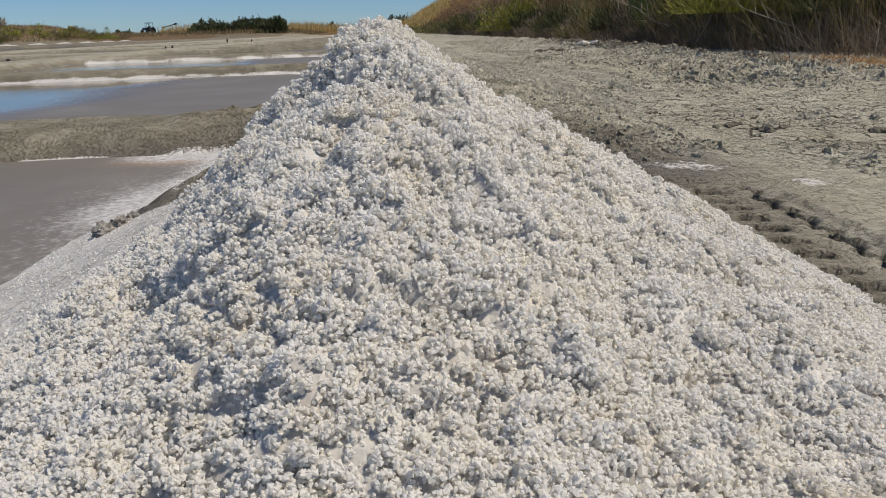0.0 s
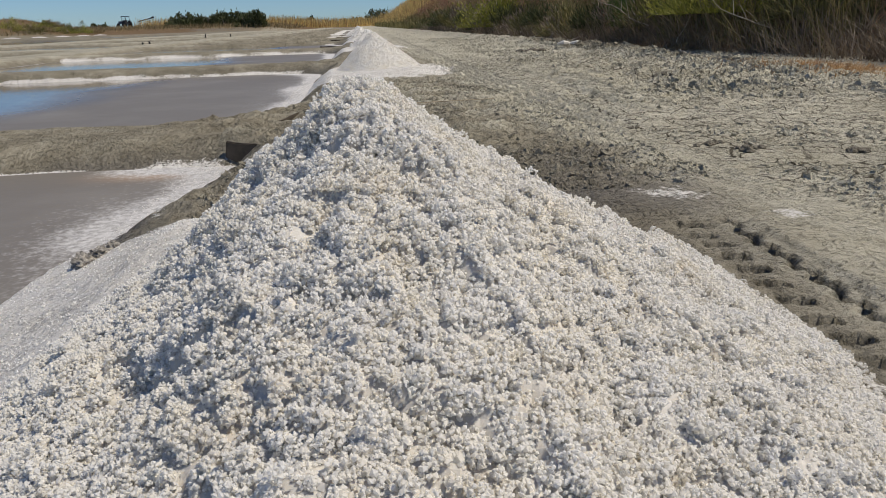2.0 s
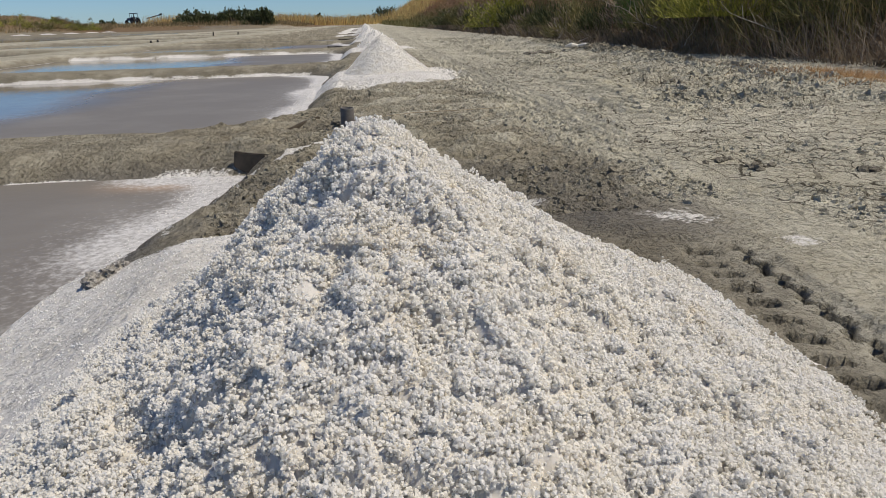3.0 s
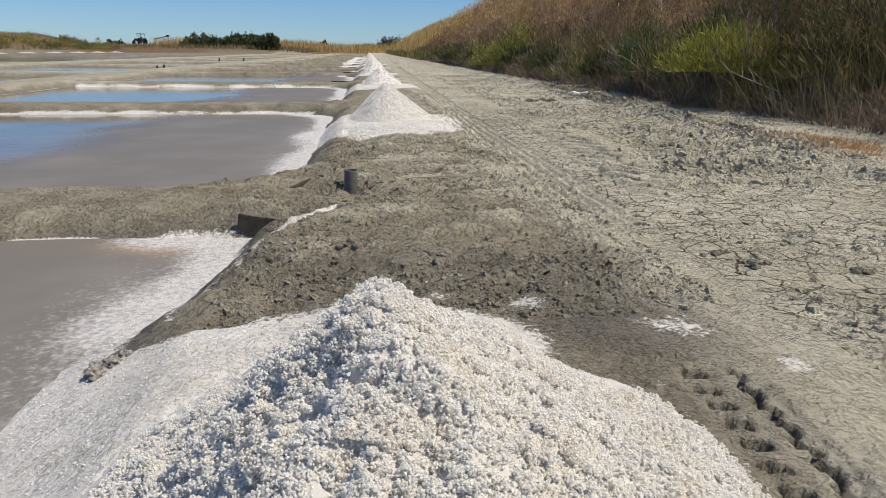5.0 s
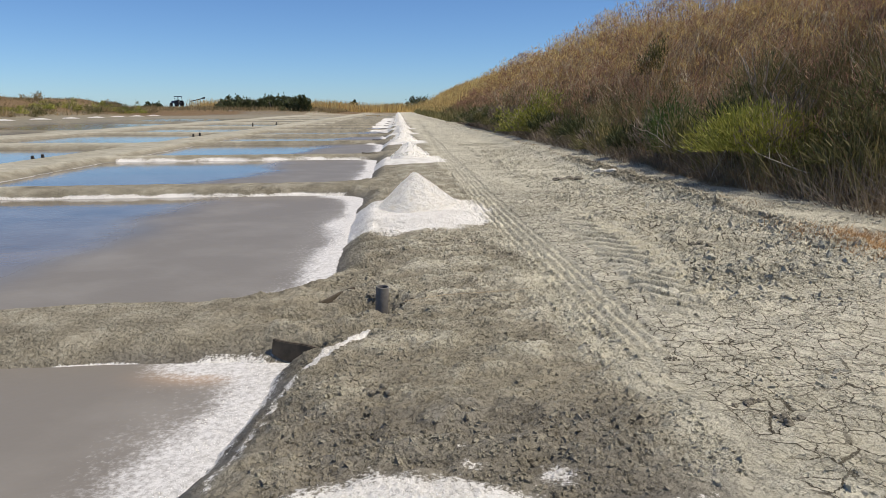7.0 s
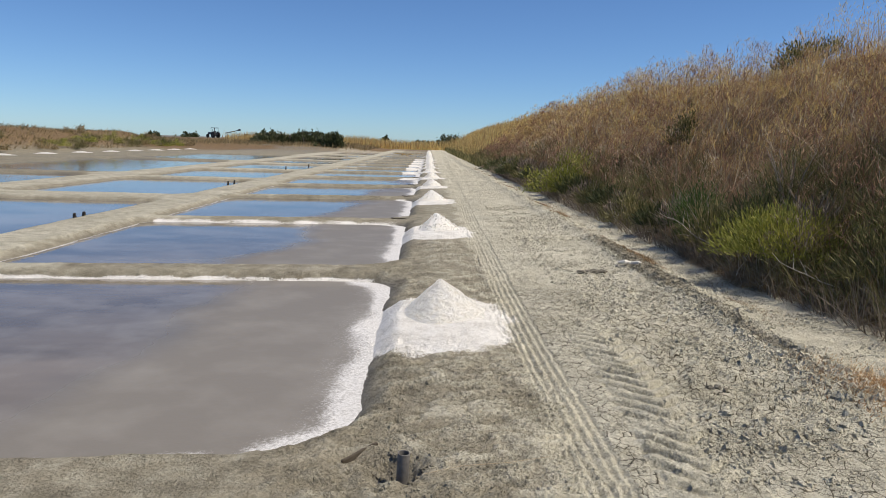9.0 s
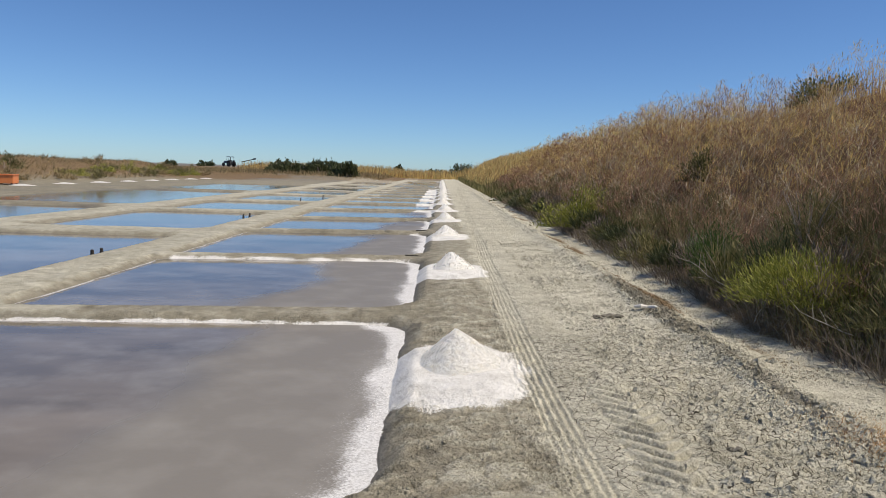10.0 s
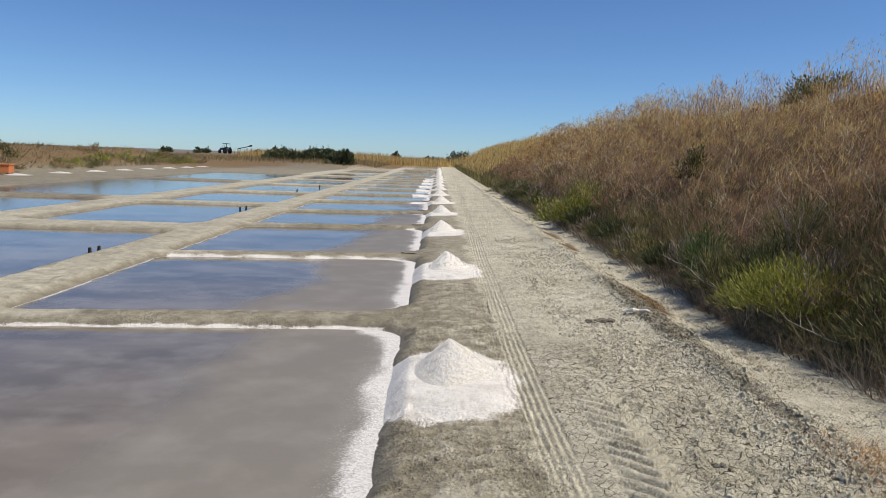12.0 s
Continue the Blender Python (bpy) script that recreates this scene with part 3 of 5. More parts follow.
        salt = np.maximum(salt, (0.45 + 0.35 * (y1 > 1.8)) * ramp(0.034, 0.008, off) * (0.5 + fbm(x * 20, y * 20, 3, 83)))
    for sx0, sy0, w in ((0.04, 0.9, 0.05), (0.21, 0.84, 0.08), (0.16, 1.01, 0.025), (0.5, 0.7, 0.1), (0.62, 0.5, 0.06), (0.02, 0.98, 0.02), (1.0, 0.62, 0.07)):
        salt = np.maximum(salt, 0.5 * np.exp(-(np.hypot(x - sx0, y - sy0) / w) ** 2) * (0.4 + 1.2 * fbm(x * 14, y * 14, 4, 75)))
    pale = 0.26 + 0.16 * ramp(1.0, 1.8, y) * ramp(-0.35, 0.0, x) + 0.78 * ramp(0.4, 0.72, x + 0.3 * wob) * (1 - 0.3 * ramp(0.5, 0.75, fbm(x * 0.9, y * 0.5, 4, 81))) + 0.4 * np.exp(-((x - 2.95) / 0.3) ** 2)
    pale = pale - 0.8 * np.exp(-((x - 2.42 - 0.12 * wob) / 0.15) ** 2) * ramp(3.0, 3.6, y) * ramp(14, 9, y) + 0.2 * np.exp(-((x - 2.12) / 0.12) ** 2) + 0.3 * ramp(0.12, 0.3, d) * (x < -4) * (x > -12.5) + 0.08 * ramp(0.1, 0.25, d) * (x < -0.9) - 0.35 * (x < -12.5)
    pale = pale - 0.42 * ramp(3.5, 7, y) * ramp(0.8, 1.0, x) * ramp(0.35, 0.6, fbm(x * 2.2, y * 0.7, 4, 107)) + 0.07 * (tops - 1.6) * flaky + 0.3 * on + 0.25 * ramp(0.3, 0.5, x) * ramp(1.2, 0.6, y)
    # tyre-print slots: moist mud, with shade painted in where their relief casts little
    wet_dark = ramp(0.26, 0.04, d) * 0.95 + 0.6 * ramp(0.5, 0.2, np.abs(y - 0.95)) * ramp(0.7, 0.3, np.abs(x - 0.1)) + 0.6 * stamp - 0.3 * (x < -1.2)
    # the hollow beside the pipe is darkened through the same mask
    wet_dark = wet_dark + 0.8 * hollow + 0.4 * ramp(0.55, 0.2, d) * ramp(2.0, 1.4, y) * (x > -1) + 0.3 * ramp(0.3, 0.12, np.abs(x - 0.45)) * ramp(1.0, 0.5, y) + 0.15 * ramp(0.16, 0.06, np.abs(x - 0.43)) * ramp(0.8, 0.4, y)
    wet_dark = wet_dark + 0.75 * ramp(0.5, 0.62, fbm(x * 0.12, y * 0.35, 4, 93)) * (x < -12.5) * (x > -24) + 0.4 * ramp(0.5, 0.6, fbm(x * 0.2, y * 0.25, 3, 94)) * ramp(45, 65, y) * (x < -1)
    wet_dark = wet_dark + 0.75 * ramp(150, 220, y) + 0.75 * ramp(-55, -80, x)
    rust = ramp(0.48, 0.66, fbm(x * 1.6, y * 0.7, 4, 91)) * np.exp(-((x - 2.72) / 0.26) ** 2) * (y > 2.6) * 0.75 + 0.9 * ramp(-0.2, 0.15, x - foot) + 0.8 * dune + 0.55 * ramp(95, 130, y) * (np.abs(x - 2) > 2.2) + 0.45 * ramp(60, 95, y) * (x < -6.5) + 0.3 * ramp(-20, -23, x)
    return z, np.clip(salt, 0, 1.3), np.clip(pale, 0, 1), np.clip(wet_dark, 0, 1), np.clip(rust, 0, 1), crackzone * (1 - on) * (1 - lug)


def lines(*spans):
    """Grid lines: (start, stop, step at start, step at stop) one after another."""
    out = []
    for a, b, s0, s1 in spans:
        p = a
        while p < b - 1e-6:
            out.append(p)
            p += s0 + (s1 - s0) * (p - a) / (b - a)
    out.append(spans[-1][1])
    return np.array(out)


gx = lines((-3000, -60, 400, 20), (-60, -13, 3, 0.35), (-13, -5.2, 0.3, 0.1), (-5.2, -0.95, 0.11, 0.045), (-0.95, -0.3, 0.018, 0.01),
           (-0.3, 0.34, 0.0095, 0.0095), (0.34, 0.56, 0.0065, 0.0065), (0.56, 1.4, 0.0105, 0.0105), (1.4, 3.6, 0.014, 0.06), (3.6, 9, 0.06, 0.4), (9, 60, 0.5, 12), (60, 3000, 14, 400))
gy = lines((-400, -6, 60, 0.8), (-6, -0.4, 0.5, 0.02), (-0.4, 0.6, 0.0075, 0.0075), (0.6, 3.2, 0.0095, 0.0115), (3.2, 8, 0.013, 0.06), (8, 20, 0.06, 0.2), (20, 60, 0.16, 0.5),
           (60, 140, 0.5, 2.5), (140, 3000, 3, 400))
GX, GY = np.meshgrid(gx, gy)
chunks = [land(GX[i:i + 60], GY[i:i + 60]) for i in range(0, len(gy), 60)]
gz, g_salt, g_pale, g_wet_dark, g_rust, g_crack = [np.concatenate([c[k] for c in chunks]) for k in range(6)]
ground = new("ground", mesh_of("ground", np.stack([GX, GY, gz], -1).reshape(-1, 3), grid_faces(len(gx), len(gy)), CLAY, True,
                               [("salt", g_salt), ("pale", g_pale), ("wet_dark", g_wet_dark), ("rust", g_rust), ("crack", g_crack)]))
tagged(ground, "grey-brown dried clay of a salt marsh, cracked and rutted", "ground", kind="structure")


def height(x, y):
    """Height of the ground sheet under points, by its own grid."""
    x, y = np.atleast_1d(np.asarray(x, float)), np.atleast_1d(np.asarray(y, float))
    i, j = np.clip(np.searchsorted(gx, x) - 1, 0, len(gx) - 2), np.clip(np.searchsorted(gy, y) - 1, 0, len(gy) - 2)
    u, v = (x - gx[i]) / (gx[i + 1] - gx[i]), (y - gy[j]) / (gy[j + 1] - gy[j])
    return (gz[j, i] * (1 - u) + gz[j, i + 1] * u) * (1 - v) + (gz[j + 1, i] * (1 - u) + gz[j + 1, i + 1] * u) * v


# ---- brine in the ponds ----
for x0, x1, y0, y1, k in PONDS:
    near = y0 < 20 and x1 > -1
    ux = np.concatenate([np.linspace(x0 - 0.25, x0 + 0.3, 12), np.linspace(x0 + 0.35, x1 - 0.7, 16), np.linspace(x1 - 0.68, x1 + 0.25, 40 if near else 6)])
    uy = np.concatenate([np.linspace(y0 - 0.25, y1 - 0.4, 60), np.linspace(y1 - 0.38, y1 + 0.25, 36)]) if near else np.linspace(y0 - 0.25, y1 + 0.25, 24)
    px, py = np.meshgrid(ux, uy)
    wx, wy = px, py + k * (px - x1)
    inside = (px - x0) / (x1 - x0)
    shoal = (ramp(0.35, 0.95, inside) + 0.3 * ramp(0.5, 0.0, (py - y0) / (y1 - y0)) if x1 > -1 else 0.1 + 0 * px) * math.exp(-max(0, y0 - 10) / 25) + 0.12 * ramp(30, 80, wy)
    d = pond_distance(wx, wy) + 0.1 * (fbm(wx * 2.2 + 5, wy * 2.2, 4, 11) - 0.5)
    ragged = fbm(wx * 2.5, wy * 2.5, 4, 77)
    edge_x = x1 + (0.14 * np.clip(wy - 2.0, -3, 0) - 0.03) * (y1 == 1.88)
    beside = np.maximum(ramp(-0.55, -0.2, wx - edge_x), 0.0)
    crust = ((0.85 * ramp(-0.16, 0.08, d + 0.3 * (ragged - 0.5)) + 0.3 * ramp(-0.55, -0.05, d + 0.45 * (ragged - 0.5))) * beside * (1 - 0.7 * ramp(1.15, 0.85, wy) * (y1 == 1.88)) + 0.7 * ramp(0.03, 0.07, d) * np.maximum(ramp(1.0, 0.3, wx - x0), ramp(0.5, 0.2, py - y0) * ramp(0.3, 0.6, ragged))) if x1 > -1 else np.zeros(px.shape)
    tan = 0.9 * np.exp(-((wx + 0.8) / 0.17) ** 2 - ((wy - 1.84) / 0.08) ** 2)
    pond = new("water", mesh_of("water", np.stack([wx, wy, np.full(wx.shape, WATER)], -1).reshape(-1, 3), grid_faces(len(ux), len(uy)), BRINE, True, [("shoal", shoal), ("crust", crust), ("tan", tan)]))
    tagged(pond, "shallow still brine over grey clay in an evaporation pond", "water", "evaporation ponds", "structure")


# ---- salt heaps ----
def heap_height(x, y, seed, hero):
    """Height over the ground of a heap whose tip lies over the origin: steep to the pond; the first one is drawn out along the bank."""
    bend = 0.05 * (fbm(x * 5 + seed, y * 5, 3, seed) - 0.5)
    side = np.where(x < 0, 1.5, 1.12) - 0.12 * ramp(0.1, 0.3, np.abs(x)) if hero else np.where(x < 0, 1.55, 1.15)
    r = np.hypot(x * side, np.sign(y) * np.maximum(0, np.abs(y) - 0.02) * np.where(y < 0, 0.7 if hero else 0.95, 0.95)) + bend
    return 0.275 - 0.66 * np.sqrt(r * r + 0.025 ** 2) + (0.25 if hero else 0.1) * np.maximum(0, r - 0.33)


def lumpy(x, y, seed):
    """Clotted relief: clumps with hollows between them, domes on the clumps."""
    wx, wy = x + 0.012 * (fbm(x * 70, y * 70, 2, seed + 4) - 0.5), y + 0.012 * (fbm(x * 70, y * 70, 2, seed + 5) - 0.5)
    total = 0.034 * (fbm(x * 12, y * 12, 3, seed + 3) - 0.5) - 0.013 * ramp(0.45, 0.8, fbm(x * 26, y * 30, 3, seed + 6))
    for scale, high in ((44, 0.0105), (95, 0.003)):
        f1, f2 = cells(wx * scale, wy * scale, seed + scale)
        total = total + high * (np.sqrt(np.maximum(0, 1 - (f1 / 0.9) ** 2)) - 0.6)
    return total


def heap_surface(x, y, seed, hero, lift=0.0):
    """Points of the heap's uneven skin over (x, y), pushed out square to its slope."""
    e = 0.004
    h = heap_height(x, y, seed, hero)
    gx_, gy_ = (heap_height(x + e, y, seed, hero) - h) / e, (heap_height(x, y + e, seed, hero) - h) / e
    out = (lumpy(x, y, seed) * (1 if hero else 0.55) + lift) * ramp(-0.02, 0.05, h) / np.sqrt(1 + gx_ ** 2 + gy_ ** 2)
    return np.stack([x - gx_ * out, y - gy_ * out, np.maximum(h, -0.03) + out], -1)


CUBE = np.array([(sx, sy, sz) for sx in (-1, 1) for sy in (-1, 1) for sz in (-1, 1)], float) * 0.5
CUBE_FACES = np.array([(0, 1, 3), (0, 3, 2), (4, 6, 7), (4, 7, 5), (0, 4, 5), (0, 5, 1), (2, 3, 7), (2, 7, 6), (0, 2, 6), (0, 6, 4), (1, 5, 7), (1, 7, 3)])
ball = bmesh.new()
bmesh.ops.create_icosphere(ball, subdivisions=1, radius=0.5)
BALL = np.array([v.co for v in ball.verts])
BALL_FACES = np.array([[v.index for v in f.verts] for f in ball.faces])
ball.free()


def grains(template, faces, points, sizes, r, rough=0.35, squash=(0.6, 1.25)):
    """Many small angular pieces, each knocked out of shape and turned its own way."""
    n, k = len(points), len(template)
    v = template[None] * (1 + rough * r.uniform(-1, 1, size=(n, k, 1))) * r.uniform(*squash, size=(n, 1, 3))
    v = np.einsum("nij,nkj->nki", rotations(n, r), v) * sizes[:, None, None] + points[:, None, :]
    f = faces[None] + k * np.arange(n)[:, None, None]
    return v.reshape(-1, 3), f.reshape(-1, 3)


OCTA = np.array([(1, 0, 0), (-1, 0, 0), (0, 1, 0), (0, -1, 0), (0, 0, 1), (0, 0, -1)], float) * 0.6
OCTA_FACES = np.array([(0, 2, 4), (2, 1, 4), (1, 3, 4), (3, 0, 4), (2, 0, 5), (1, 2, 5), (3, 1, 5), (0, 3, 5)])


def on_heap(n, r, seed, hero, size, floor=0.0):
    """n points spread over a heap's skin; on the first one almost all lie towards the track's near end."""
    p = np.column_stack([r.uniform(-0.46, 0.52, n * 5), r.uniform(-0.68, 0.5, n * 5)])
    keep = (heap_height(p[:, 0], p[:, 1], seed, hero) + r.uniform(-0.015, 0.015, len(p)) > floor) & ((p[:, 1] < 0.05) | (r.uniform(0, 1, len(p)) < (0.08 if hero else 0.4)))
    p = p[keep][:n]
    return heap_surface(p[:, 0], p[:, 1], seed, hero, r.uniform(0.0, 0.9, len(p)) ** 1.5 * size)


def salt_heap(seed, step, hero, lumps, lump, bits, bit, label):
    """A heap on level ground at the origin: clotted body, lumps and loose crystals."""
    r = np.random.default_rng(seed)
    ax, ay = np.arange(-0.46, 0.56, step), np.arange(-0.72, 0.56, step)
    if hero:
        ay = np.concatenate([np.arange(-0.72, 0.1, step), np.arange(0.1, 0.56, 3 * step)])
    hx, hy = np.meshgrid(ax, ay)
    h = heap_height(hx, hy, seed, hero)
    f = grid_faces(len(ax), len(ay))
    f = f[(h.ravel()[f] > -0.03).all(axis=1)]
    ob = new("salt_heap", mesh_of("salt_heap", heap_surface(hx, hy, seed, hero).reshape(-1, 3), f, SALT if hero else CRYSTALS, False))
    tagged(ob, label, "salt heap", "salt heaps along the track")
    p = on_heap(lumps, r, seed, hero, lump)
    clot = new("clotted_salt", mesh_of("clotted_salt", *grains(CUBE, CUBE_FACES, p, lump * r.uniform(0.5, 1.5, len(p)), r, 0.3, (0.5, 1.2)), CRYSTALS, False))
    p = on_heap(bits, r, seed, hero, bit, -0.025)
    sizes = bit * r.uniform(0.6, 1.4, len(p))
    if hero:
        # small crystals grown together into clots that cover the skin
        pitch, each = 0.0098, 29
        qx, qy = [q.ravel() for q in np.meshgrid(np.arange(-0.46, 0.52, pitch), np.arange(-0.64, 0.3, pitch))]
        qx, qy = qx + r.uniform(-0.6, 0.6, len(qx)) * pitch, qy + r.uniform(-0.6, 0.6, len(qy)) * pitch
        keep = (heap_height(qx, qy, seed, hero) > -0.005) & (qy < 0.06 + r.uniform(0, 0.2, len(qx)))
        knobs = heap_surface(qx[keep], qy[keep], seed, hero, r.uniform(-0.001, 0.005, int(keep.sum())))
        d = r.normal(size=(len(knobs) * each, 3))
        d[:, 2] = np.abs(d[:, 2]) * 1.1 - 0.25
        d[:, 1] -= 0.3
        d /= np.linalg.norm(d, axis=1)[:, None]
        fat = np.repeat(r.uniform(0.0042, 0.0094, len(knobs)), each) * r.uniform(0.7, 1.0, len(d))
        p = np.concatenate([p, np.repeat(knobs, each, axis=0) + d * fat[:, None]])
        sizes = np.concatenate([sizes, 0.0022 * 1.8 ** r.uniform(0, 1, len(d))])
    skin = new("loose_crystal", mesh_of("loose_crystal", *grains(OCTA, OCTA_FACES, p, sizes, r, 0.25, (0.75, 1.2)), CRYSTALS, False))
    for q, words in ((clot, "clotted lumps of damp coarse salt"), (skin, "glittering loose crystals of coarse salt")):
        q.parent = ob
        tagged(q, words, kind="stuff")
    return ob


def set_heap(ob, k):
    x, y = PILES[k]
    z = float(height(x, y)[0]) + (-0.017 if k == 0 else -0.02)
    return pose(x, y, z, 0, 0, 0 if k < 2 else (67 * k) % 40 - 20)


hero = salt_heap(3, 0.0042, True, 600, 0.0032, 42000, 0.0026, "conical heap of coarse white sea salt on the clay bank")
hero.matrix_basis = set_heap(hero, 0)
second = salt_heap(3, 0.0075, False, 1500, 0.006, 11000, 0.0045, "conical heap of coarse white sea salt on the clay bank")
second.matrix_basis = set_heap(second, 1)
far_heap = salt_heap(3, 0.026, False, 100, 0.02, 150, 0.016, "small white salt heap on the clay bank beside a pond")
far_heap.matrix_basis = set_heap(far_heap, 2)
for k in range(3, len(PILES)):
    copy_thing(far_heap, set_heap(far_heap, k))

# small salt heaps along the far left shore
for k in range(9):
    y = 36.0 + 5.2 * k
    x = -24.7 - 0.03 * (y - 40)
    extra = copy_thing(far_heap, pose(x, y, float(height(x, y)[0]) - 0.03, 0, 0, 40 * k))
    extra.scale = (2.6, 1.9, 0.5)
    tagged(extra, "low white salt heap on the far shore of the ponds", "salt heap", "salt heaps on the far shore")


# ---- embankment growth ----
def blades(points, lengths, widths, lean, r, bend=0.35, segments=2, wind=(0.25, 0.05)):
    """Thin tapering blades that bend over; two sides to a segment."""
    n = len(points)
    az = r.uniform(0, 2 * np.pi, n)
    tilt = np.abs(r.normal(0, lean, n))
    d = np.stack([np.cos(az) * np.sin(tilt) + wind[0] * lean, np.sin(az) * np.sin(tilt) + wind[1] * lean, np.cos(tilt)], 1)
    d /= np.linalg.norm(d, axis=1)[:, None]
    side_az = r.uniform(0, np.pi, n)
    side = np.stack([np.cos(side_az), np.sin(side_az), 0 * az], 1)
    droop = np.stack([d[:, 0], d[:, 1], -0.6 + 0 * az], 1) * (bend * r.uniform(0.2, 1.4, n))[:, None]
    rows = []
    for s in range(segments + 1):
        t = s / segments
        c = points + d * (lengths * t)[:, None] + droop * (lengths * t * t)[:, None]
        w = widths * (1 - 0.85 * t)
        rows += [c - side * w[:, None] / 2, c + side * w[:, None] / 2]
    v = np.stack(rows, 1)
    base = (2 * (segments + 1)) * np.arange(n)[:, None]
    f = np.concatenate([np.stack([base + 2 * s, base + 2 * s + 1, base + 2 * s + 3, base + 2 * s + 2], -1) for s in range(segments)], 1)
    return v.reshape(-1, 3), f.reshape(-1, 4)


def growth(name, label, x, y, lengths, widths, lean, mat, r, **more):
    p = np.column_stack([x, y, height(x, y) - 0.01])
    v, f = blades(p, lengths, widths, lean, r, **more)
    return tagged(new(name, mesh_of(name, v, f, mat, False)), label, "grass", kind="stuff")


def bank_points(n, r, y0, y1, x0, x1, power=1.6, clump=0.0, tuft=0):
    """Points on the embankment, denser towards y0; in tufts of so many."""
    m = n // tuft if tuft else n
    y = y0 + (y1 - y0) * r.uniform(0, 1, m) ** power
    x = r.uniform(x0, x1, m)
    if clump:
        keep = fbm(x * clump, y * clump, 3, 19) + r.uniform(-0.15, 0.15, m) > 0.44
        x, y = x[keep], y[keep]
    x = x + (foot_line(y) - 3.35) * (x > 3.2)
    if tuft:
        x, y = np.repeat(x, tuft) + 0.055 * r.normal(size=len(x) * tuft), np.repeat(y, tuft) + 0.055 * r.normal(size=len(y) * tuft)
    return x, y


def tangle(name, label, n, x0, x1, y0, y1, low, high, size, mat, r, power=1.9):
    """Short twigs in sprays, at all angles, within the height of the plants that they branch from."""
    each = 9
    x, y = bank_points(n // each, r, y0, y1, x0, x1, power)
    rough = fbm(x * 1.3, y * 1.1, 3, 57)
    tall = (low + (high - low) * r.uniform(0, 1, len(x)) ** 0.7) * (0.35 + 1.3 * ramp(0.3, 0.7, rough))
    p = np.column_stack([x, y, height(x, y) + tall])
    p = np.repeat(p, each, axis=0) + r.normal(size=(len(p) * each, 3)) * np.array([0.06, 0.06, 0.05])
    far = np.maximum(1, p[:, 1] / 11)
    v, f = blades(p, size * r.uniform(0.5, 1.6, len(p)), 0.009 * far * r.uniform(0.5, 1.5, len(p)), 1.25, r, bend=0.5, segments=1, wind=(0.05, 0.0))
    return tagged(new(name, mesh_of(name, v, f, mat, False)), label, "weeds", kind="stuff")


r = np.random.default_rng(11)
tangle("tangled_weed", "tangled tan twigs and seed heads of dry weeds on the embankment", 64000, 4.9, 9.3, 2.5, 55, 0.15, 0.75, 0.11, DRY, r)
tangle("tangled_weed", "tangled reddish-brown twigs of withered weeds on the embankment", 64000, 3.9, 8.0, 3.0, 50, 0.12, 0.7, 0.12, WITHERED, r)
tangle("bleached_twig", "pale bleached twigs tangled in the weeds", 9000, 4.2, 9.0, 3.0, 40, 0.2, 0.85, 0.14, STRAW, r)
x, y = bank_points(20000, r, 2.5, 60, 5.2, 9.4, 2.0, 0, 14)
wide = np.maximum(1, y / 11)
growth("dry_grass", "tall brown and straw-coloured dry grass covering the embankment", x, y, r.uniform(0.2, 0.65, len(x)) * (0.5 + 1.1 * fbm(x * 1.5, y * 1.5, 3, 23)), 0.01 * wide * r.uniform(0.4, 1.5, len(x)), 1.0, DRY, r, bend=0.35)
x, y = bank_points(14000, r, 3.2, 60, 3.75, 6.4, 2.2, 0, 12)
growth("withered_weed", "reddish-brown withered weeds on the lower embankment", x, y, r.uniform(0.25, 0.7, len(x)) * (0.6 + 0.9 * fbm(x * 1.5, y * 1.5, 3, 25)), 0.011 * np.maximum(1, y / 11) * r.uniform(0.4, 1.4, len(x)), 1.05, WITHERED, r, bend=0.35)
x, y = bank_points(14000, r, 60, 170, 3.7, 9.5, 1.0)
growth("dry_grass", "distant dry grass along the crest of the embankment", x, y, r.uniform(0.5, 1.1, len(x)), 0.05 * r.uniform(0.6, 1.5, len(x)), 0.4, DRY, r)
x, y = bank_points(34000, r, 3.6, 45, 3.4, 5.2, 1.9, 0.9, 10)
growth("olive_grass", "dull olive grass at the foot of the embankment", x, y, r.uniform(0.2, 0.7, len(x)), 0.009 * np.maximum(1, y / 11) * r.uniform(0.6, 1.4, len(x)), 0.6, OLIVE, r, wind=(-0.3, 0), bend=0.5)
x, y = bank_points(7000, r, 45, 160, 3.1, 4.4, 1.0)
growth("olive_grass", "distant olive grass at the foot of the embankment", x, y, r.uniform(0.3, 0.8, len(x)), 0.05 * r.uniform(0.6, 1.4, len(x)), 0.4, OLIVE, r)
# bleached stems that stand out of the dry grass
x, y = bank_points(11000, r, 3, 40, 4.4, 8.8, 1.8)
growth("pale_stem", "bleached dead stems tangled in the dry grass", x, y, r.uniform(0.3, 1.0, len(x)), 0.012 * np.maximum(1, y / 12) * r.uniform(0.5, 1.4, len(x)), 1.2, STRAW, r, bend=0.2)
# tall seed stalks along the crest
x, y = bank_points(900, r, 4, 45, 7.2, 9.6, 1.7, 0.5)
growth("seed_stalk", "tall thin flowering grass stalks along the crest", x, y, r.uniform(0.7, 1.2, len(x)), 0.011 * np.maximum(1, y / 9), 0.2, DRY, r, bend=0.15, wind=(0.5, 0.8))
tips = np.column_stack([np.repeat(x, 6), np.repeat(y, 6), np.repeat(height(x, y), 6)]) + np.column_stack([r.normal(0.05, 0.07, 6 * len(x)), r.normal(0.08, 0.07, 6 * len(x)), r.uniform(0.6, 1.15, 6 * len(x))])
